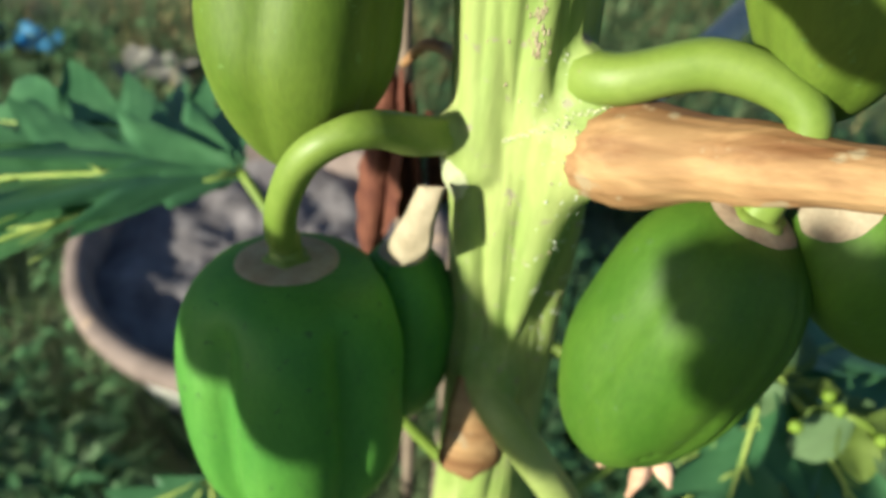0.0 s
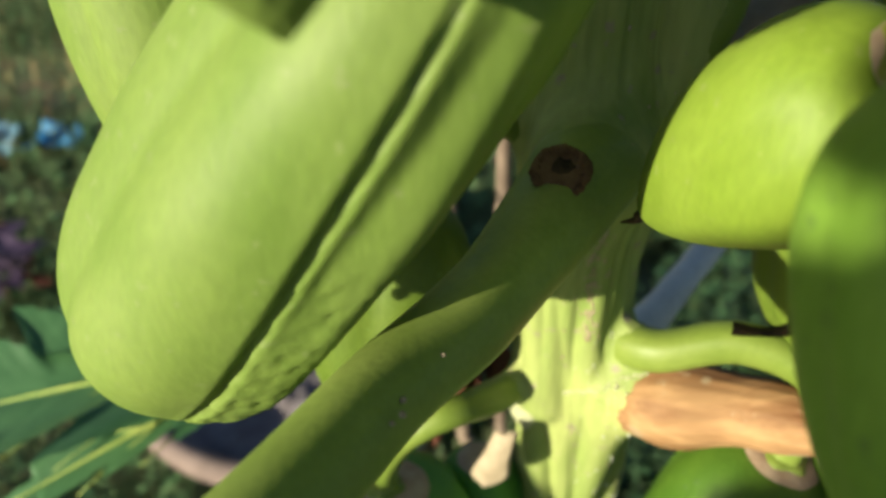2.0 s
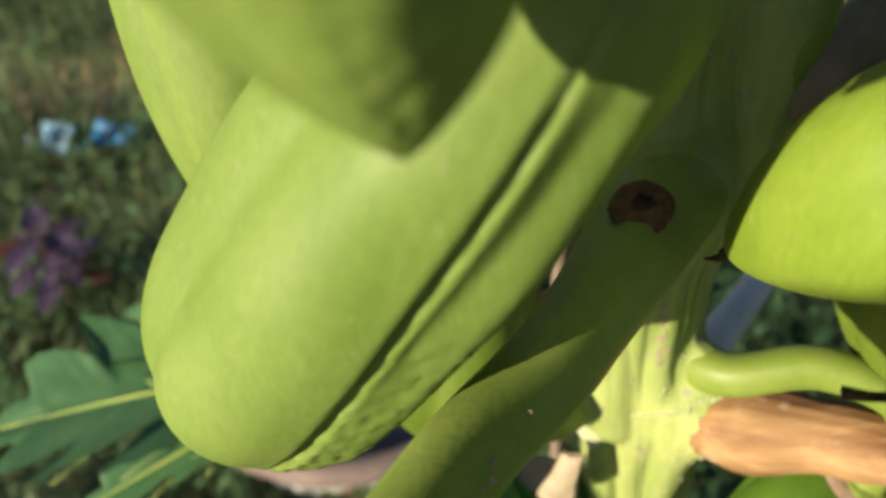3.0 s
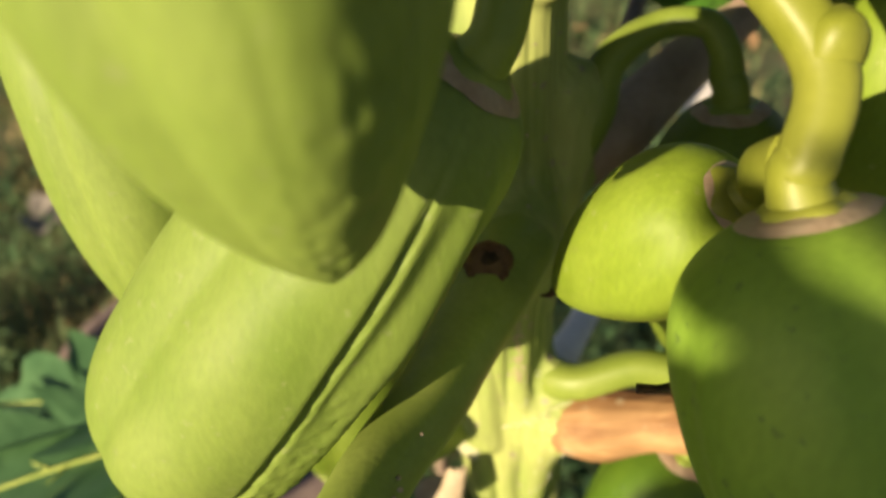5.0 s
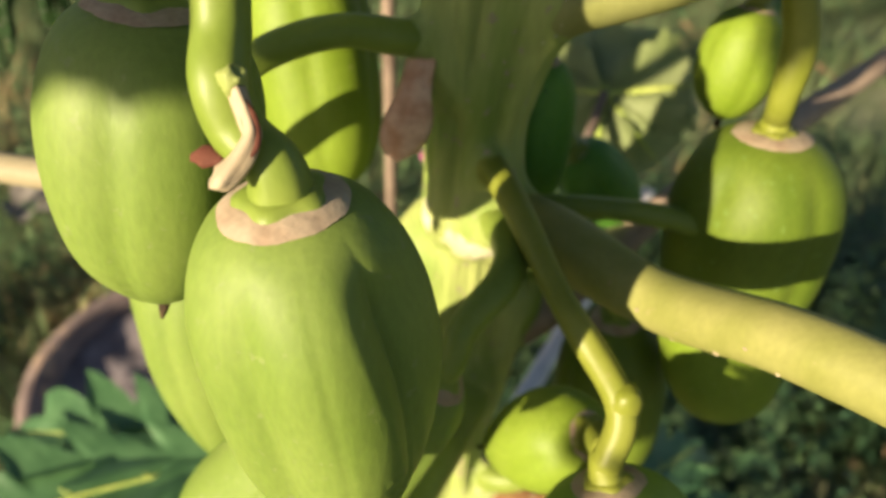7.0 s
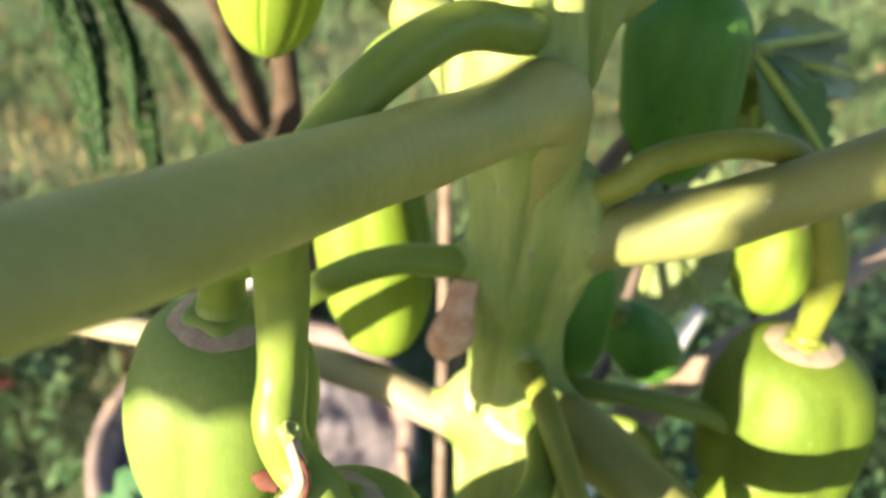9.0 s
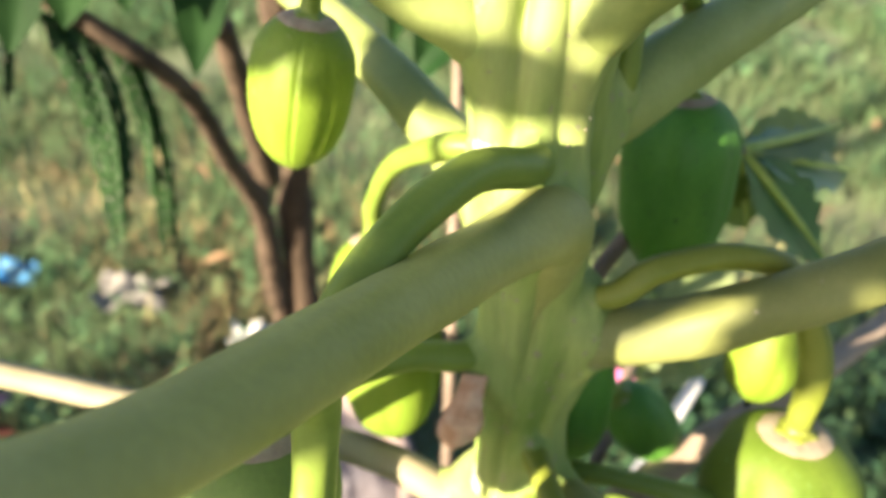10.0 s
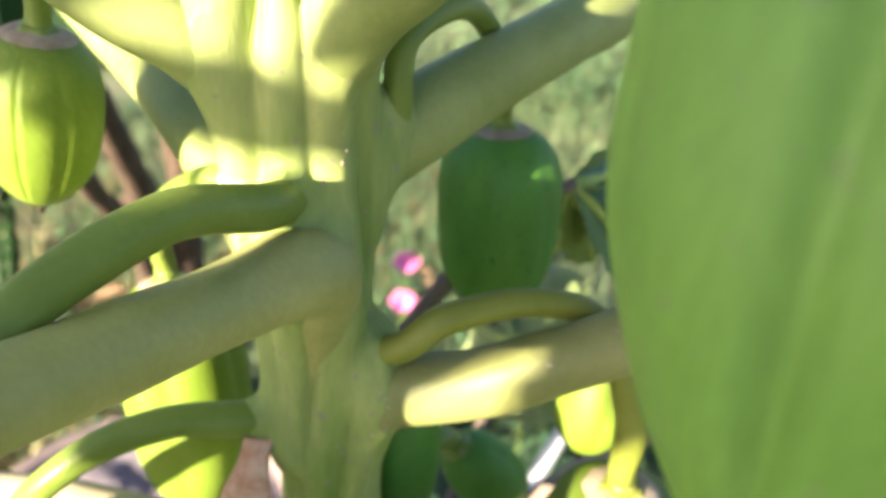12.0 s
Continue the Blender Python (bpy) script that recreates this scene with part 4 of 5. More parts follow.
# ---- cement tub ----
def tub():
    c = Vector((-0.454, 1.343, 0.0))
    ob = thing("planting_tub", c, "round old cement planting tub filled with grey soil", "planter")
    R, top = 0.45, 0.3
    for name, prof, mat, label in (("wall", ((0.34, 0.0), (0.36, 0.02), (R - 0.045, top - 0.09), (R - 0.034, top - 0.066)), LIMEWASH, "peeling whitewashed cement wall"),
                                   ("rim", ((R - 0.036, top - 0.07), (R - 0.005, top - 0.05), (R, top - 0.02), (R - 0.005, top), (R - 0.04, top + 0.004), (R - 0.055, top - 0.015), (R - 0.07, top - 0.1), (0.3, top - 0.12)), CEMENT, "worn reddish cement rim")):
        bm = bmesh.new()
        rings = []
        for r, z in prof:
            rings.append([bm.verts.new(c + Vector((math.cos(a) * r, math.sin(a) * r, z + 0.006 * noise.noise(Vector((math.cos(a) * 3, math.sin(a) * 3, z * 9)))))) for a in (2 * math.pi * j / 96 for j in range(96))])
        for a, b in zip(rings, rings[1:]):
            for j in range(96):
                bm.faces.new((a[j], a[(j + 1) % 96], b[(j + 1) % 96], b[j]))
        part(name, bm, mat, ob, label)
    bm = bmesh.new()
    rings = []
    for k in range(1, 24):
        r = (R - 0.062) * k / 23
        rings.append([bm.verts.new(c + Vector((math.cos(a) * r, math.sin(a) * r, top - 0.055 + 0.03 * noise.noise(Vector((math.cos(a) * r * 9, math.sin(a) * r * 9, 2))) + 0.014 * noise.noise(Vector((math.cos(a) * r * 40, math.sin(a) * r * 40, 7)))))) for a in (2 * math.pi * j / 80 for j in range(80))])
    for a, b in zip(rings, rings[1:]):
        for j in range(80):
            bm.faces.new((a[j], a[(j + 1) % 80], b[(j + 1) % 80], b[j]))
    bm.faces.new(rings[0])
    part("soil", bm, SOIL, ob, "dry crumbly grey soil")


tub()

# ---- bare tree beside the tub ----
bare = thing("garden_tree", (-0.42, 2.05, 0.0), "small brown-barked garden tree with forking limbs and drooping leaves", "tree")
part("trunk", tube([(-0.44, 2.1, -0.05), (-0.41, 1.98, 0.3), (-0.4, 1.87, 0.7), (-0.39, 1.81, 0.95)], [0.06, 0.052, 0.048, 0.05], 20, 8, 0, 0, 0.2, 31), WOOD, bare)
part("limb", tube([(-0.45, 1.75, 0.62), (-0.433, 1.65, 0.84), (-0.41, 1.5, 1.113), (-0.405, 1.3, 1.34), (-0.378, 1.05, 1.592), (-0.425, 0.96, 1.70), (-0.52, 0.94, 1.775), (-0.66, 0.9, 1.87)], [0.03, 0.03, 0.026, 0.02, 0.016, 0.013, 0.013, 0.012], 16, 10, 0, 0, 0.25, 32), WOOD, bare)
part("limb", tube([(-0.40, 1.6, 1.13), (-0.37, 1.38, 1.38), (-0.35, 1.22, 1.56), (-0.345, 1.15, 1.66)], [0.03, 0.027, 0.022, 0.017], 14, 8, 0, 0, 0.25, 35), WOOD, bare)
part("limb", tube([(-0.39, 1.8, 0.93), (-0.36, 1.75, 1.15), (-0.37, 1.7, 1.4), (-0.4, 1.65, 1.7)], [0.042, 0.035, 0.03, 0.026], 16, 8, 0, 0, 0.2, 33), WOOD, bare)
part("limb", tube([(-0.48, 2.0, 0.1), (-0.47, 1.85, 0.6), (-0.46, 1.72, 0.95), (-0.44, 1.6, 1.15)], [0.035, 0.032, 0.03, 0.028], 16, 8, 0, 0, 0.2, 34), WOOD, bare)


# ---- leaves and undergrowth ----
def leaf_blade(bm, base, tip, up, wide, fold=0.25, sag=0.1, rows=10, jag=0.0, teeth=5, cols=2, shape=1.0, fore=0.0):
    """One leaf as a folded strip from base to tip; with fore its teeth point to the tip."""
    base, tip, up = Vector(base), Vector(tip), Vector(up)
    along = tip - base
    side = along.cross(up).normalized()
    up = side.cross(along).normalized()
    length = along.length
    grid = []
    for i in range(rows + 1):
        s = i / rows
        w = wide / 2 * math.sin(math.pi * min(max(s, 0.02) ** shape, 0.995)) ** 0.8
        if jag:
            k = (teeth * s + 0.3) % 1.0
            k = 1 - k if fore else k
            w *= 1 - jag * (k ** 1.6 if k < 0.86 else (1 - k) / 0.14 * 0.78) - 0.05 * ((teeth * 5 * s) % 1.0)
        c = base + along * s - up * (sag * length * s * s)
        row = []
        for j in range(-cols, cols + 1):
            x = j / cols
            row.append(bm.verts.new(c + side * (w * x) + up * (fold * w * abs(x)) + along * ((fore or 0.55) * abs(x) * w / length if jag else 0) + up * (wide * 0.04 * abs(x) * math.sin(9 * s + 2 * x) if jag else 0)))
        grid.append(row)
    for a, b in zip(grid, grid[1:]):
        for p, q, r, t in zip(a, a[1:], b[1:], b):
            bm.faces.new((p, q, r, t))


def papaya_leaf(centre, lobes, label, stalk):
    """A palmate papaya leaf: lobes are (angle in degrees, length, width, lift)."""
    centre = Vector(centre)
    ob = thing("papaya_leaf", centre, label, "leaf")
    for n, (ang, length, wide, lift) in enumerate(lobes):
        d = Vector((math.cos(radians(ang)), math.sin(radians(ang)), lift))
        side = Vector((-d.y, d.x, 0)).normalized()
        bm = bmesh.new()
        leaf_blade(bm, centre, centre + d * length, (0, 0, 1), wide * 1.25, 0.16, 0.12, 96, 0.62, 4.6, 6, 0.75, 0.8)
        lobe = part("lobe", bm, LEAF, ob)
        part("vein", tube([centre, centre + d * length * 0.5 - Vector((0, 0, 0.03 * length - 0.002)), centre + d * length * 0.97 - Vector((0, 0, 0.112 * length - 0.001))], [0.0035, 0.0022, 0.0008], 8, 5), VEIN, lobe, "pale raised midrib")
        for s, sgn, k in ((0.28, 1, 0.5), (0.3, -1, 0.5), (0.48, 1, 0.46), (0.52, -1, 0.46)):
            p = centre + d * length * s - Vector((0, 0, 0.12 * length * s * s - 0.001))
            q = p + d * length * k * 0.6 + side * sgn * wide * k * 1.05 - Vector((0, 0, 0.012))
            part("vein", tube([p, (p + q) / 2 + Vector((0, 0, 0.001)), q], [0.0018, 0.0012, 0.0005], 6, 3), VEIN, lobe)
    if stalk:
        part("stalk", tube([centre, *stalk], [0.0045, 0.005, 0.006], 12, 8), STALK, ob, "thin green leaf stalk")
    return ob


papaya_leaf((-0.166, 0.55, 1.1), [(192, 0.38, 0.175, 0.02), (214, 0.3, 0.065, 0.0), (166, 0.32, 0.15, 0.0), (140, 0.2, 0.12, -0.05)],
            "broad lobed dark green papaya leaf in shade", [(-0.1, 0.49, 1.06), (-0.02, 0.43, 0.98), (0.07, 0.4, 0.9)])
def hanging_leaf(hub, tips, stalk, label, stalk_mat, stalk_r):
    """A palmate leaf with explicit lobe tips: (tip, width, material)."""
    hub = Vector(hub)
    ob = thing("papaya_leaf", hub, label, "leaf")
    for tip, wide, mat in tips:
        tip = Vector(tip)
        bm = bmesh.new()
        leaf_blade(bm, hub, tip, (-0.3, -0.8, 0.8), wide, 0.22, 0.06, 50, 0.3, 5, 4, 0.75)
        lobe = part("lobe", bm, mat, ob)
        part("vein", tube([hub, (hub + tip) / 2 + Vector((0, -0.003, 0.001)), hub + (tip - hub) * 0.95], [0.0042, 0.0034, 0.001], 8, 5), VEIN, lobe, "pale raised midrib")
    part("stalk", tube([hub, *stalk], [stalk_r * 0.8, stalk_r, stalk_r * 1.1, stalk_r * 1.2], 12, 8), stalk_mat, ob)


hanging_leaf((0.232, 0.689, 1.528), [((0.195, 0.735, 1.512), 0.11, LIT_LEAF), ((0.33, 0.69, 1.54), 0.12, LIT_LEAF), ((0.29, 0.83, 1.55), 0.13, LIT_LEAF), ((0.215, 0.63, 1.47), 0.09, LIT_LEAF), ((0.285, 0.63, 1.48), 0.11, LIT_LEAF), ((0.225, 0.8, 1.54), 0.12, LIT_LEAF)],
             [(0.19, 0.6, 1.515), (0.14, 0.496, 1.491), (0.07, 0.43, 1.46)], "lobed papaya leaf, glow of light put into its pale yellow-green", STICK, 0.006)
hanging_leaf((0.211, 0.553, 1.796), [((0.345, 0.592, 1.662), 0.06, LEAF), ((0.264, 0.602, 1.685), 0.05, BRIGHT), ((0.385, 0.665, 1.72), 0.06, LEAF), ((0.37, 0.69, 1.76), 0.055, BRIGHT), ((0.225, 0.6, 1.7), 0.04, BRIGHT)],
             [(0.16, 0.53, 1.78), (0.09, 0.47, 1.72), (0.05, 0.42, 1.65)], "narrow-lobed bluish and yellow papaya leaf behind the fruits", STICK, 0.006)
papaya_leaf((-0.2, 0.44, 0.78), [(212, 0.2, 0.06, -0.1), (255, 0.2, 0.09, -0.15), (300, 0.18, 0.09, -0.1)],
            "small drooping papaya leaf near the ground", [(-0.1, 0.44, 0.78), (0.02, 0.42, 0.74), (0.07, 0.4, 0.7)])
papaya_leaf((0.34, 0.55, 0.95), [(300, 0.22, 0.1, -0.25), (250, 0.2, 0.1, -0.3), (345, 0.22, 0.1, -0.1), (30, 0.2, 0.1, 0), (210, 0.16, 0.08, -0.2)],
            "bluish green lobed papaya leaf near the ground", [(0.26, 0.5, 0.92), (0.15, 0.42, 0.88), (0.09, 0.39, 0.84)])


def rand(a, b):
    return random.uniform(a, b)


def scatter_blades(name, count, where, tall, wide, mat, label, category):
    """Grass: bent two-piece blades in one mesh."""
    vs, fs = [], []
    for _ in range(count):
        x, y = where()
        h = rand(*tall)
        a = rand(0, 6.283)
        w = rand(*wide)
        lean = rand(0.1, 0.9) * h
        dx, dy = math.cos(a), math.sin(a)
        sx, sy = -dy * w / 2, dx * w / 2
        z = -0.03
        k = len(vs)
        vs += [(x - sx, y - sy, z), (x + sx, y + sy, z), (x + dx * lean * 0.3 - sx * 0.8, y + dy * lean * 0.3 - sy * 0.8, z + h * 0.6), (x + dx * lean * 0.3 + sx * 0.8, y + dy * lean * 0.3 + sy * 0.8, z + h * 0.6), (x + dx * lean, y + dy * lean, z + h * rand(0.75, 1.0))]
        fs += [(k, k + 1, k + 3, k + 2), (k + 2, k + 3, k + 4)]
    me = bpy.data.meshes.new(name)
    me.from_pydata(vs, [], fs)
    me.materials.append(mat)
    return tagged(new(name, me), label, category, kind="stuff")


def clear(x, y):
    """False where the tub stands."""
    return (x + 0.454) ** 2 + (y - 1.343) ** 2 > 0.4 ** 2


def spot(x0, x1, y0, y1, power=1.0):
    def pick():
        while True:
            x, y = rand(x0, x1), y0 + (y1 - y0) * random.random() ** power
            if clear(x, y) and noise.noise(Vector((x * 1.1, y * 1.1, 4))) + 0.35 > random.random() * 0.6 - 0.1:
                return x, y
    return pick


random.seed(11)
scatter_blades("grass", 60000, spot(-4, 5, 0.1, 7, 1.5), (0.06, 0.22), (0.004, 0.011), GRASS, "tangled green and yellowish garden grass", "grass")
scatter_blades("near_grass", 14000, spot(-3.5, 4.5, -3.5, 0.3), (0.05, 0.2), (0.004, 0.011), GRASS, "thin garden grass on the near side of the tree", "grass")
scatter_blades("distant_grass", 16000, spot(-7, 12, 5, 18, 1.3), (0.1, 0.3), (0.012, 0.03), PALE_GRASS, "pale open grass farther off", "grass")


STRAW = material("dry_straw", (0.16, 0.12, 0.055), (0.34, 0.28, 0.15), 0.8, 2.0, 40, 0.0, 0.0, 0.1, island=0.45, thin=0.15)


def patches(centres):
    def pick():
        while True:
            cx, cy, r = random.choice(centres)
            x, y = random.gauss(cx, r), random.gauss(cy, r * 0.8)
            if clear(x, y):
                return x, y
    return pick


scatter_blades("dry_grass", 3200, patches([(-1.15, 2.75, 0.25), (-0.75, 2.3, 0.16), (-1.6, 3.4, 0.4), (-0.3, 3.0, 0.3), (-2.4, 2.6, 0.3), (0.9, 3.6, 0.5), (-0.9, 1.9, 0.15), (-3.0, 4.2, 0.6)]), (0.05, 0.2), (0.005, 0.014), STRAW, "patches of dry tan grass and leaf litter", "dry grass")


def weeds(name, count, x0, x1, y0, y1, tall, leaf, mat, label, power=1.0, wide=0.22):
    """Leafy weeds: stems with lance-shaped leaves, joined."""
    vs, fs = [], []
    pick = spot(x0, x1, y0, y1, power)
    for _ in range(count):
        x, y = pick()
        h = rand(*tall)
        lx, ly = rand(-0.3, 0.3) * h, rand(-0.3, 0.3) * h
        n = random.randint(7, 14)
        for i in range(n):
            s = (i + 1) / n
            c = Vector((x + lx * s * s, y + ly * s * s, h * s - 0.02))
            a = rand(0, 6.283)
            d = Vector((math.cos(a), math.sin(a), rand(-0.1, 0.7))).normalized()
            L = rand(*leaf) * (1.15 - 0.5 * s)
            side = Vector((-d.y, d.x, 0)).normalized() * L * wide * rand(0.7, 1.2)
            k = len(vs)
            m = c + d * L * 0.45 + Vector((0, 0, L * 0.05))
            e = c + d * L - Vector((0, 0, L * 0.22))
            up = Vector((0, 0, 0.18)) * side.length
            vs += [tuple(c), tuple(m - side + up), tuple(m), tuple(m + side + up), tuple(e)]
            fs += [(k, k + 1, k + 2), (k, k + 2, k + 3), (k + 1, k + 4, k + 2), (k + 2, k + 4, k + 3)]
        k = len(vs)
        vs += [(x - 0.002, y, -0.03), (x + 0.002, y, -0.03), (x + lx, y + ly, h)]
        fs.append((k, k + 1, k + 2))
    me = bpy.data.meshes.new(name)
    me.from_pydata(vs, [], fs)
    me.materials.append(mat)
    return tagged(new(name, me), label, "weeds", kind="stuff")


weeds("tall_weeds", 330, -1.35, -0.6, 0.42, 0.8, (0.1, 0.27), (0.09, 0.19), WEED, "dark green narrow-leaved weeds beside the tub", wide=0.12)
weeds("leafy_weeds", 900, 0.15, 2.4, 0.5, 2.2, (0.15, 0.5), (0.05, 0.12), SHADED_WEED, "dense leafy weeds, shade put into their dark green")
weeds("low_weeds", 2200, -3.5, 4.5, 0.9, 6.5, (0.08, 0.28), (0.04, 0.09), WEED, "patchy low weeds among the grass", 1.4, 0.17)
weeds("field_weeds", 1500, -5, 9, 5, 14, (0.15, 0.5), (0.08, 0.18), WEED, "bushy weeds farther off", 1.2, 0.22)

# ---- hanging cactus stems ----
def cactus(top, tip, wide, label, seed):
    """A three-winged scalloped climbing stem."""
    line = curve([top, (Vector(top) + Vector(tip)) / 2 + Vector((0.012, 0.01, 0)), tip], 34)
    ob = thing("hanging_cactus_stem", top, label, "cactus", "cactus stems hanging from the limb")
    bm = bmesh.new()
    rings = []
    for i, (c, (t, u, v)) in enumerate(zip(line, frames(line))):
        s = i / (len(line) - 1)
        size = wide * (0.75 + 0.25 * math.sin(math.pi * s)) * (1 if s < 0.93 else 0.5)
        loop = []
        for j in range(18):
            a = 2 * math.pi * j / 18
            wing = max(0.0, math.cos(3 * (a - seed))) ** 1.5
            scallop = 0.76 + 0.24 * math.sin(i * 0.9 + seed + 0.9 * math.sin(i * 0.37 + 2 * seed)) + 0.15 * noise.noise(Vector((i * 0.5, seed * 3, j)))
            loop.append(bm.verts.new(c + (u * math.cos(a) + v * math.sin(a)) * size * (0.3 + 0.7 * wing * scallop)))
        rings.append(loop)
    for p, q in zip(rings, rings[1:]):
        for j in range(18):
            bm.faces.new((p[j], p[(j + 1) % 18], q[(j + 1) % 18], q[j]))
    bm.faces.new(rings[0][::-1])
    bm.faces.new(rings[-1])
    stem = part("stem", bm, CACTUS, ob)
    for k, c in enumerate(line[3:-3:5]):
        part("areole", lump(c + Vector((0, -wide * 0.5, 0)), (0.0016, 0.001, 0.0016), k, 0.3, 1), GREYISH, stem)


r = random.Random(21)
k = 0
for top, tip, count, spread in (((-0.475, 0.94, 1.735), (-0.415, 0.835, 1.468), 6, 0.021), ((-0.43, 0.985, 1.69), (-0.421, 0.984, 1.347), 4, 0.013), ((-0.6, 0.915, 1.83), (-0.6, 0.9, 1.6), 3, 0.012), ((-0.55, 0.93, 1.79), (-0.57, 0.93, 1.62), 2, 0.01)):
    for n in range(count):
        off = ((n + 0.5) / count * 2 - 1) * spread
        short = r.uniform(0, 0.35) if n else 0
        a, b = Vector(top) + Vector((off, off * 0.6, -off * 0.5)), Vector(tip) + Vector((off * 0.8 + r.uniform(-0.006, 0.006), r.uniform(-0.015, 0.015), 0))
        cactus(a, b + (a - b) * short, r.uniform(0.0085, 0.0125), "long narrow dark green scalloped cactus stem hanging down", 0.7 * k)
        k += 1

# ---- leaves of the garden tree ----
def tree_leaf(base, tip, wide, sag=0.05):
    bm = bmesh.new()
    leaf_blade(bm, base, tip, (0.3, -1, 0.2), wide, 0.25, sag, 14, 0, 0, 3, 0.75)
    part("leaf", bm, DARK_LEAF, bare)


for base, tip, wide in (((-0.312, 1.03, 1.86), (-0.335, 0.965, 1.655), 0.075), ((-0.43, 0.93, 1.86), (-0.46, 0.9, 1.735), 0.07), ((-0.5, 0.93, 1.82), (-0.52, 0.88, 1.71), 0.06), ((-0.4, 0.97, 1.88), (-0.39, 0.92, 1.75), 0.06),
                        ((-0.03, 0.9, 1.8), (-0.04, 0.87, 1.69), 0.035), ((-0.06, 0.9, 1.82), (-0.075, 0.88, 1.74), 0.03), ((-0.25, 1.05, 1.9), (-0.26, 1.0, 1.78), 0.05)):
    tree_leaf(base, tip, wide)
part("twig", tube([(-0.3, 1.65, 1.7), (-0.2, 1.3, 1.85), (-0.08, 0.95, 1.86), (-0.02, 0.9, 1.82)], [0.02, 0.012, 0.006, 0.003], 10, 6, 0, 0, 0.2, 36), WOOD, bare)
part("twig", tube([(-0.33, 1.66, 1.45), (-0.33, 1.35, 1.75), (-0.31, 1.05, 1.9), (-0.42, 0.93, 1.88)], [0.02, 0.012, 0.007, 0.004], 10, 6, 0, 0, 0.2, 37), WOOD, bare)

# ---- litter and flowers ----
def rag(at, size, mat, label, name, seed, category="litter"):
    ob = thing(name, at, label, category)
    bm = bmesh.new()
    n = 14
    g = {}
    for i in range(n + 1):
        for j in range(n + 1):
            x, y = i / n * 2 - 1, j / n * 2 - 1
            rim = 1 + 0.35 * noise.noise(Vector((x * 1.4 + seed, y * 1.4, 1)))
            g[i, j] = bm.verts.new(Vector(at) + Vector((x * size[0] * rim, y * size[1] * rim, size[2] * (0.45 + 0.9 * noise.noise(Vector((x * 1.6, y * 1.6, seed))) + 0.4 * noise.noise(Vector((x * 4, y * 4, seed + 3)))))))
    for i in range(n):
        for j in range(n):
            bm.faces.new((g[i, j], g[i + 1, j], g[i + 1, j + 1], g[i, j + 1]))
    part("sheet", bm, mat, ob)


rag((-0.66, 2.15, 0.06), (0.08, 0.06, 0.09), WHITE, "crumpled white plastic scrap lying in the grass", "plastic_scrap", 3)
rag((-1.2, 2.4, 0.05), (0.13, 0.09, 0.08), GREYISH, "crumpled grey rag lying in the grass", "rag", 5)
rag((-1.72, 2.5, 0.05), (0.1, 0.07, 0.07), BLUE, "crumpled blue plastic bag lying in the grass", "plastic_bag", 8)
rag((-1.95, 2.5, 0.05), (0.09, 0.07, 0.07), PALE_BLUE, "crumpled light blue plastic bag lying in the grass", "plastic_bag", 9)


def flower(at, size, label):
    ob = thing("pink_flower", at, label, "flower", "pink flowers in the weeds")
    part("stem", tube([(at[0] + 0.02, at[1], -0.02), (at[0] + 0.01, at[1], at[2] * 0.6), at], [0.004, 0.003, 0.002], 8, 5), STALK, ob)
    for k in range(6):
        a = k * 1.047
        bm = bmesh.new()
        leaf_blade(bm, at, Vector(at) + Vector((math.cos(a) * size, math.sin(a) * size * 0.6 - size * 0.3, size * (0.3 + 0.5 * math.sin(a)))), (0, -1, 0.4), size * 0.9, 0.1, 0.1, 6)
        part("petal", bm, ROSE, ob)


for at, size in (((0.27, 2.45, 0.42), 0.055), ((0.25, 2.2, 0.42), 0.05), ((0.62, 1.75, 0.35), 0.05), ((0.75, 1.9, 0.3), 0.045)):
    flower(at, size, "bright pink flower on a thin stem among weeds")


def dry_leaf(at, size, seed):
    ob = thing("dead_leaf", at, "curled brown dead leaf lying on the ground", "dead leaf", "dead leaves on the ground")
    bm = bmesh.new()
    r = random.Random(seed)
    a = r.uniform(0, 6.28)
    d = Vector((math.cos(a), math.sin(a), 0.15)) * size
    leaf_blade(bm, Vector(at) - d / 2, Vector(at) + d / 2, (0, 0, 1), size * 0.45, 0.5, -0.2, 10, 0.15, 3)
    part("blade", bm, AUTUMN, ob)


r = random.Random(5)
for k in range(46):
    x, y = r.uniform(-2.6, 3.2), r.uniform(0.9, 4.5)
    if clear(x, y):
        dry_leaf((x, y, r.uniform(0.06, 0.16)), r.uniform(0.06, 0.14), k)

purple = thing("purple_leaved_plant", (-1.45, 1.62, 0.0), "low purple-leaved plant with a few red leaves", "plant")
r = random.Random(9)
for k in range(16):
    a = k * 2.4
    bm = bmesh.new()
    b0 = Vector((-1.45, 1.62, 0.12 + 0.012 * k))
    leaf_blade(bm, b0, b0 + Vector((math.cos(a) * 0.15, math.sin(a) * 0.15, r.uniform(0, 0.08))), (0, 0, 1), 0.08, 0.2, 0.2, 8)
    part("leaf", bm, RUST if k % 6 == 0 else PURPLE, purple)
part("stem", tube([(-1.45, 1.62, -0.03), (-1.45, 1.62, 0.15), (-1.45, 1.62, 0.34)], [0.012, 0.01, 0.006], 10, 5), WOOD, purple)

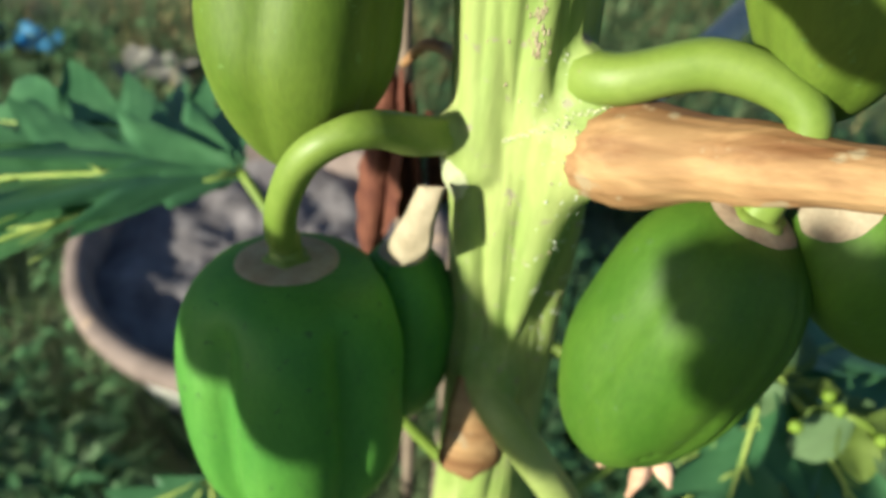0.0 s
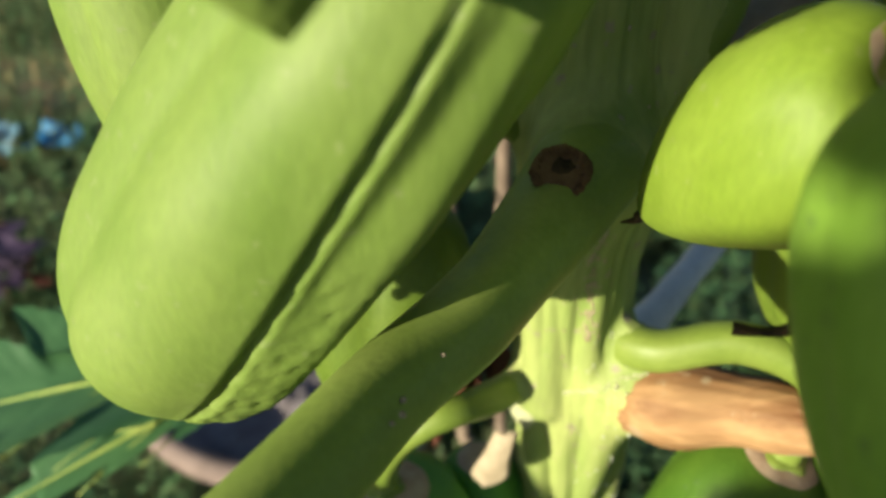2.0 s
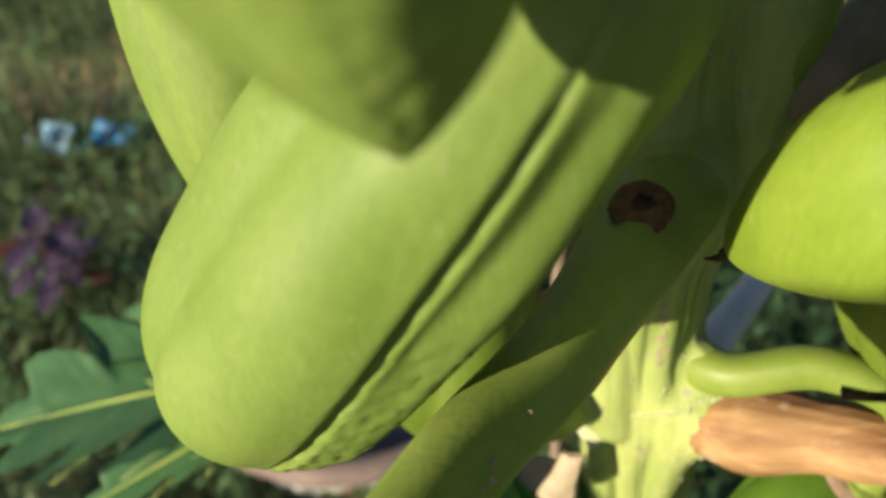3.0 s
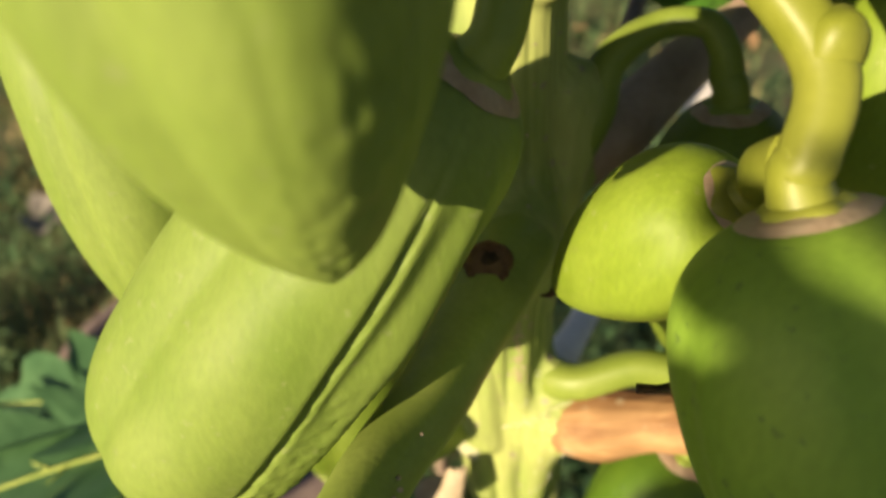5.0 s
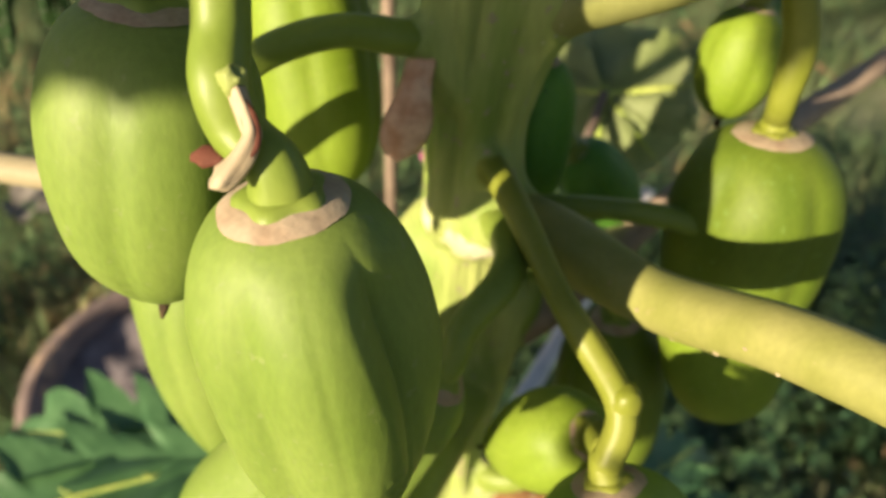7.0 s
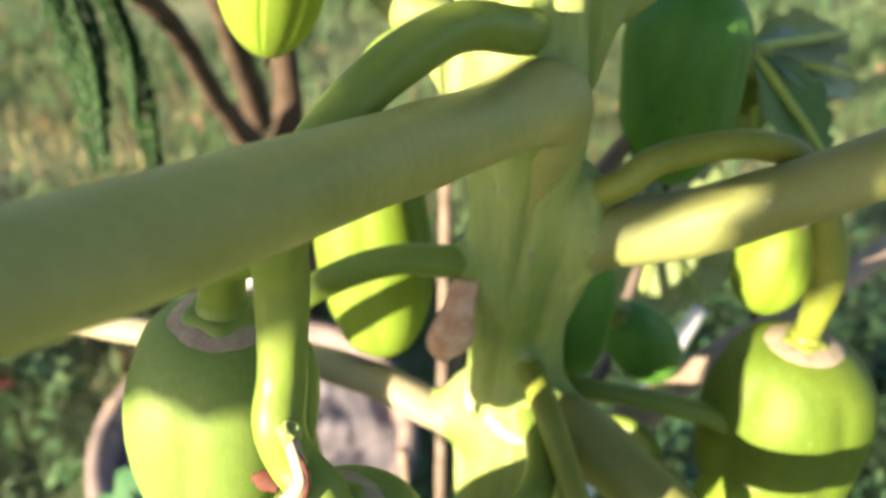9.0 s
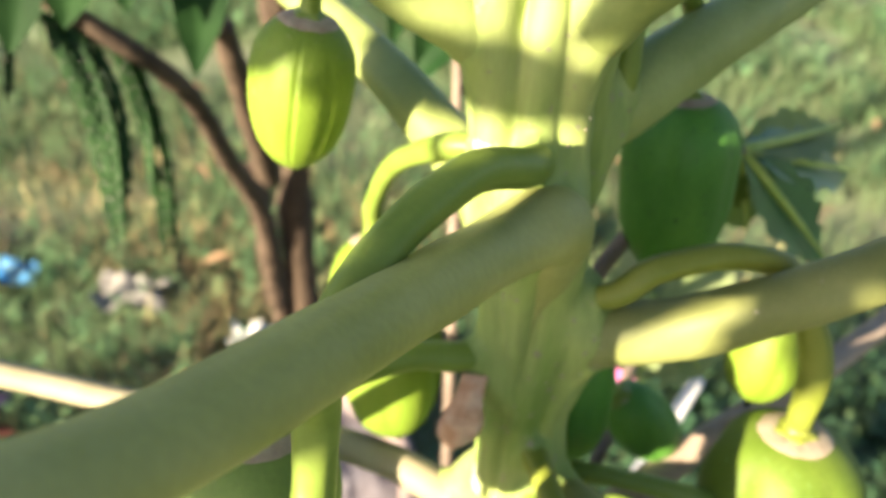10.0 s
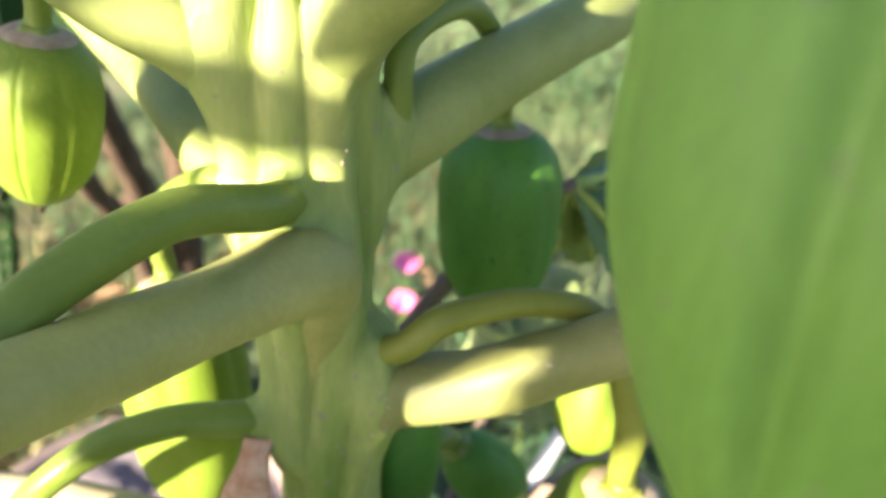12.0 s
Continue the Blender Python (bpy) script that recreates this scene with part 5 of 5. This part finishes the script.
stake = thing("wooden_stake", (-0.02, 0.6, 0.0), "thin pinkish wooden stake standing behind the trunk", "stake")
part("shaft", tube([(0.02, 0.46, -0.03), (-0.003, 0.5, 0.9), (-0.018, 0.52, 1.03), (-0.024, 0.535, 1.14), (-0.034, 0.56, 1.3)], [0.0075, 0.0075, 0.007, 0.007, 0.0065], 10, 8, 0, 0, 0.25, 61), STICK, stake)

curl = thing("withered_leaf", (-0.03, 0.5, 1.2), "shrivelled rust brown dead leaf hanging behind the trunk", "dead leaf")
bm = bmesh.new()
for k in range(5):
    leaf_blade(bm, (-0.028 + 0.006 * k, 0.475, 1.27 - 0.01 * k), (-0.04 + 0.012 * k, 0.47 + 0.006 * k, 1.09 + 0.012 * k), (math.sin(k * 1.7), math.cos(k * 1.7), 0), 0.035, 0.9, 0.08, 14, 0.3, 6)
part("blade", bm, RUST, curl)
part("stalk", tube([(0.04, 0.43, 1.28), (0.0, 0.46, 1.285), (-0.02, 0.475, 1.262)], [0.005, 0.004, 0.003], 8, 5), DRY, curl)

# ---- unseen leaves added on the far ends of the leaf stalks to cast shade ----
FLOW = -Vector((SUN.x, SUN.y, 0)).normalized()
ACROSS = Vector((FLOW.y, -FLOW.x, 0))
FALL = SUN.z / math.hypot(SUN.x, SUN.y)


STEM = Vector((0.03, 0.40, 0))


def sunward(across, level, back):
    """A place back towards the sun from the stem, on the ray that lands this high (less 0.109) on the stem."""
    return STEM - FLOW * (back + 0.302) + ACROSS * (across + 0.264) + Vector((0, 0, level - 0.109 + (back + 0.302) * FALL))


def shade_leaf(centre, back, tips, stalk, label="large lobed green papaya leaf added out of view to cast shade"):
    """A drooping leaf out of view that faces the sun, its lobes laid out to cast shade: tips are (across, level,
    width).
    """
    c = sunward(*centre, back)
    ob = thing("papaya_leaf", c, label, "leaf")
    for n, (across, level, wide, *form) in enumerate(tips):
        tip = sunward(across, level, back + 0.03 * (n % 3 - 1))
        bm = bmesh.new()
        leaf_blade(bm, c, tip, SUN, wide * 1.15, 0.2, 0.05, 26, 0.2, 5, 4, form[0] if form else 0.7)
        lobe = part("lobe", bm, LEAF, ob)
        part("vein", tube([c, (c + tip) / 2 + SUN * 0.002, tip], [0.003, 0.002, 0.0008], 8, 5), VEIN, lobe, "pale raised midrib")
    part("stalk", tube([c, *stalk], [0.0045, 0.005, 0.006], 12, 8), STALK, ob, "thin green leaf stalk")


shade_leaf((-0.12, 1.975), 0.75, [(0.03, 2.11, 0.09), (0.06, 2.02, 0.09), (-0.245, 1.978, 0.05), (-0.24, 1.93, 0.05), (-0.135, 1.85, 0.055), (-0.31, 1.81, 0.062, 2.05), (-0.152, 1.922, 0.022, 0.9), (-0.278, 1.9, 0.05, 1.3), (-0.02, 2.14, 0.07), (-0.06, 2.1, 0.05)],
           [sunward(-0.21, 1.94, 0.55), (-0.45, -0.12, 2.06)])
shade_leaf((-0.36, 2.002), 0.7, [(-0.2, 2.024, 0.038, 0.9), (-0.43, 1.99, 0.05), (-0.4, 2.06, 0.05), (-0.345, 1.965, 0.035), (-0.44, 2.03, 0.05), (-0.28, 2.064, 0.04)],
           [sunward(-0.44, 2.09, 0.4), (-0.42, 0.3, 2.2)])
shade_leaf((0.06, 1.665), 0.6, [(-0.085, 1.686, 0.03), (-0.115, 1.65, 0.03, 4.0), (-0.172, 1.54, 0.055), (-0.11, 1.585, 0.07), (-0.06, 1.54, 0.07), (0.02, 1.54, 0.07), (0.02, 1.74, 0.05)],
           [sunward(0.13, 1.76, 0.2), (0.26, 0.0, 1.75)])
shade_leaf((-0.33, 1.285), 0.6, [(-0.19, 1.235, 0.062), (-0.225, 1.282, 0.06), (-0.14, 1.195, 0.042, 1.2), (-0.37, 1.33, 0.06), (-0.3, 1.33, 0.03)],
           [sunward(-0.55, 1.45, 0.35), (-0.55, 0.49, 1.64)])

shade_leaf((-0.14, 2.15), 0.75, [(-0.25, 2.033, 0.034, 0.8), (-0.07, 2.2, 0.05), (-0.08, 2.1, 0.05), (-0.17, 2.22, 0.045), (-0.13, 2.06, 0.035)],
           [sunward(-0.1, 2.2, 0.5), sunward(-0.12, 2.16, 0.2), (0.06, 0.1, 2.3), (0.24, 0.335, 2.06)])
shade_leaf((-0.045, 1.388), 0.6, [(-0.134, 1.389, 0.046, 0.9), (-0.093, 1.335, 0.045, 0.9), (-0.1, 1.424, 0.03, 0.9), (-0.066, 1.436, 0.045), (-0.066, 1.31, 0.06), (0.02, 1.4, 0.05), (-0.03, 1.34, 0.04), (0.0, 1.34, 0.04)],
           [sunward(0.05, 1.45, 0.5), sunward(0.13, 1.6, 0.35), (0.26, 0.0, 1.75)])

shade_leaf((0.02, 1.06), 0.55, [(-0.12, 1.1, 0.09), (-0.1, 1.0, 0.1), (-0.02, 0.93, 0.11), (0.1, 0.93, 0.11), (0.17, 1.02, 0.11), (0.14, 1.13, 0.1), (0.03, 1.19, 0.07)],
           [(-0.42, -0.36, 1.38), (-0.33, -0.25, 1.56), (-0.22, -0.1, 1.58)])

# crown leaves over the tree, at the ends of the upper leaf stalks
for centre, size, turn, foot in (((0.52, 0.25, 2.36), 0.36, -20, (0.45, 0.28, 2.18)), ((0.46, 0.86, 2.2), 0.34, 50, (0.42, 0.78, 1.99))):
    c, foot = Vector(centre), Vector(foot)
    papaya_leaf(centre, [(turn + 48 * (k - 3), size * (1 - 0.08 * abs(k - 3)), size * 0.5, -0.1) for k in range(7)], "large lobed green papaya leaf spreading from the crown", [(c + foot) / 2 + Vector((0, 0, 0.04)), foot])

# ---- dry bits and a vine low beside the trunk ----
pods = thing("dried_flower_cluster", (0.16, 0.33, 1.085), "pinkish brown dried flower cluster hanging under the fruit", "dried flower")
for k, (p, q) in enumerate((((0.165, 0.33, 1.1), (0.136, 0.325, 1.08)), ((0.165, 0.33, 1.1), (0.156, 0.31, 1.072)), ((0.168, 0.332, 1.1), (0.18, 0.315, 1.082)))):
    p, q = Vector(p), Vector(q)
    part("dried_flower", tube([p, (p + q) / 2 + Vector((0, -0.004, 0.004)), q], [0.0025, 0.0055, 0.002], 12, 7, 3, 0.2, 0.6, 70 + k), PINK_DRY, pods)
part("stalk", tube([(0.167, 0.331, 1.1), (0.13, 0.36, 1.12), (0.085, 0.385, 1.13)], [0.003, 0.004, 0.005], 10, 7), STALK, pods)

sapling = thing("young_sapling", (0.0, 0.72, 0.0), "thin grey-stemmed sapling with a few small leaves", "sapling")
part("stem", tube([(0.05, 0.62, -0.03), (0.02, 0.64, 1.0), (0.002, 0.657, 1.585), (-0.002, 0.697, 1.666), (-0.004, 0.72, 1.78), (-0.01, 0.76, 1.86)], [0.009, 0.008, 0.0065, 0.006, 0.005, 0.002], 12, 8, 0, 0, 0.2, 82), STICK, sapling)
for k, (z, a) in enumerate(((1.72, 2.6), (1.76, 0.4), (1.8, 3.6), (1.83, 1.2), (1.85, 5.0))):
    bm = bmesh.new()
    base = Vector((-0.004, 0.715 + (z - 1.72) * 0.35, z))
    leaf_blade(bm, base, base + Vector((math.cos(a) * 0.055, math.sin(a) * 0.04, -0.035)), (0, -0.4, 1), 0.026, 0.25, 0.15, 12, 0, 0, 3, 0.8)
    part("leaf", bm, DARK_LEAF, sapling)

vine = thing("vine", (0.38, 0.5, 0.0), "climbing vine with yellow-green leaves and buds", "vine")
run = curve([(0.42, 0.46, -0.03), (0.44, 0.47, 0.5), (0.421, 0.478, 0.932), (0.364, 0.5, 0.95), (0.324, 0.575, 0.96), (0.3, 0.62, 0.98)], 8)
part("stem", tube([tuple(p) for p in run[::4]] + [tuple(run[-1])], [0.004, 0.003, 0.002], 8, 5, 0, 0, 0.2, 83), STALK, vine)
r = random.Random(21)
for k, p in enumerate(run[14:]):
    a = r.uniform(0, 6.28)
    bm = bmesh.new()
    leaf_blade(bm, p, p + Vector((math.cos(a) * 0.06, math.sin(a) * 0.05, r.uniform(-0.03, 0.02))), (0, -0.5, 1), 0.042, 0.2, 0.15, 12, 0.1, 3, 3, 0.8)
    part("leaf", bm, BRIGHT if k % 3 else WEED, vine)
for k in range(6):
    p = run[18 + 3 * k] + Vector((r.uniform(-0.03, 0.03), r.uniform(-0.04, 0.0), r.uniform(0, 0.03)))
    part("bud", lump(p, (0.006, 0.006, 0.007), k, 0.3, 2), LIME, vine, "yellow-green round bud")

# one more small leaf added out of view, to shade the upper fruits
shade_leaf((-0.3, 1.858), 0.65, [(-0.203, 1.856, 0.062, 1.0), (-0.35, 1.9, 0.035), (-0.27, 1.92, 0.04), (-0.36, 1.87, 0.03)], [sunward(-0.33, 1.99, 0.5), sunward(-0.45, 2.1, 0.3), (-0.42, 0.3, 2.2)], "small lobed green papaya leaf added out of view to cast shade")
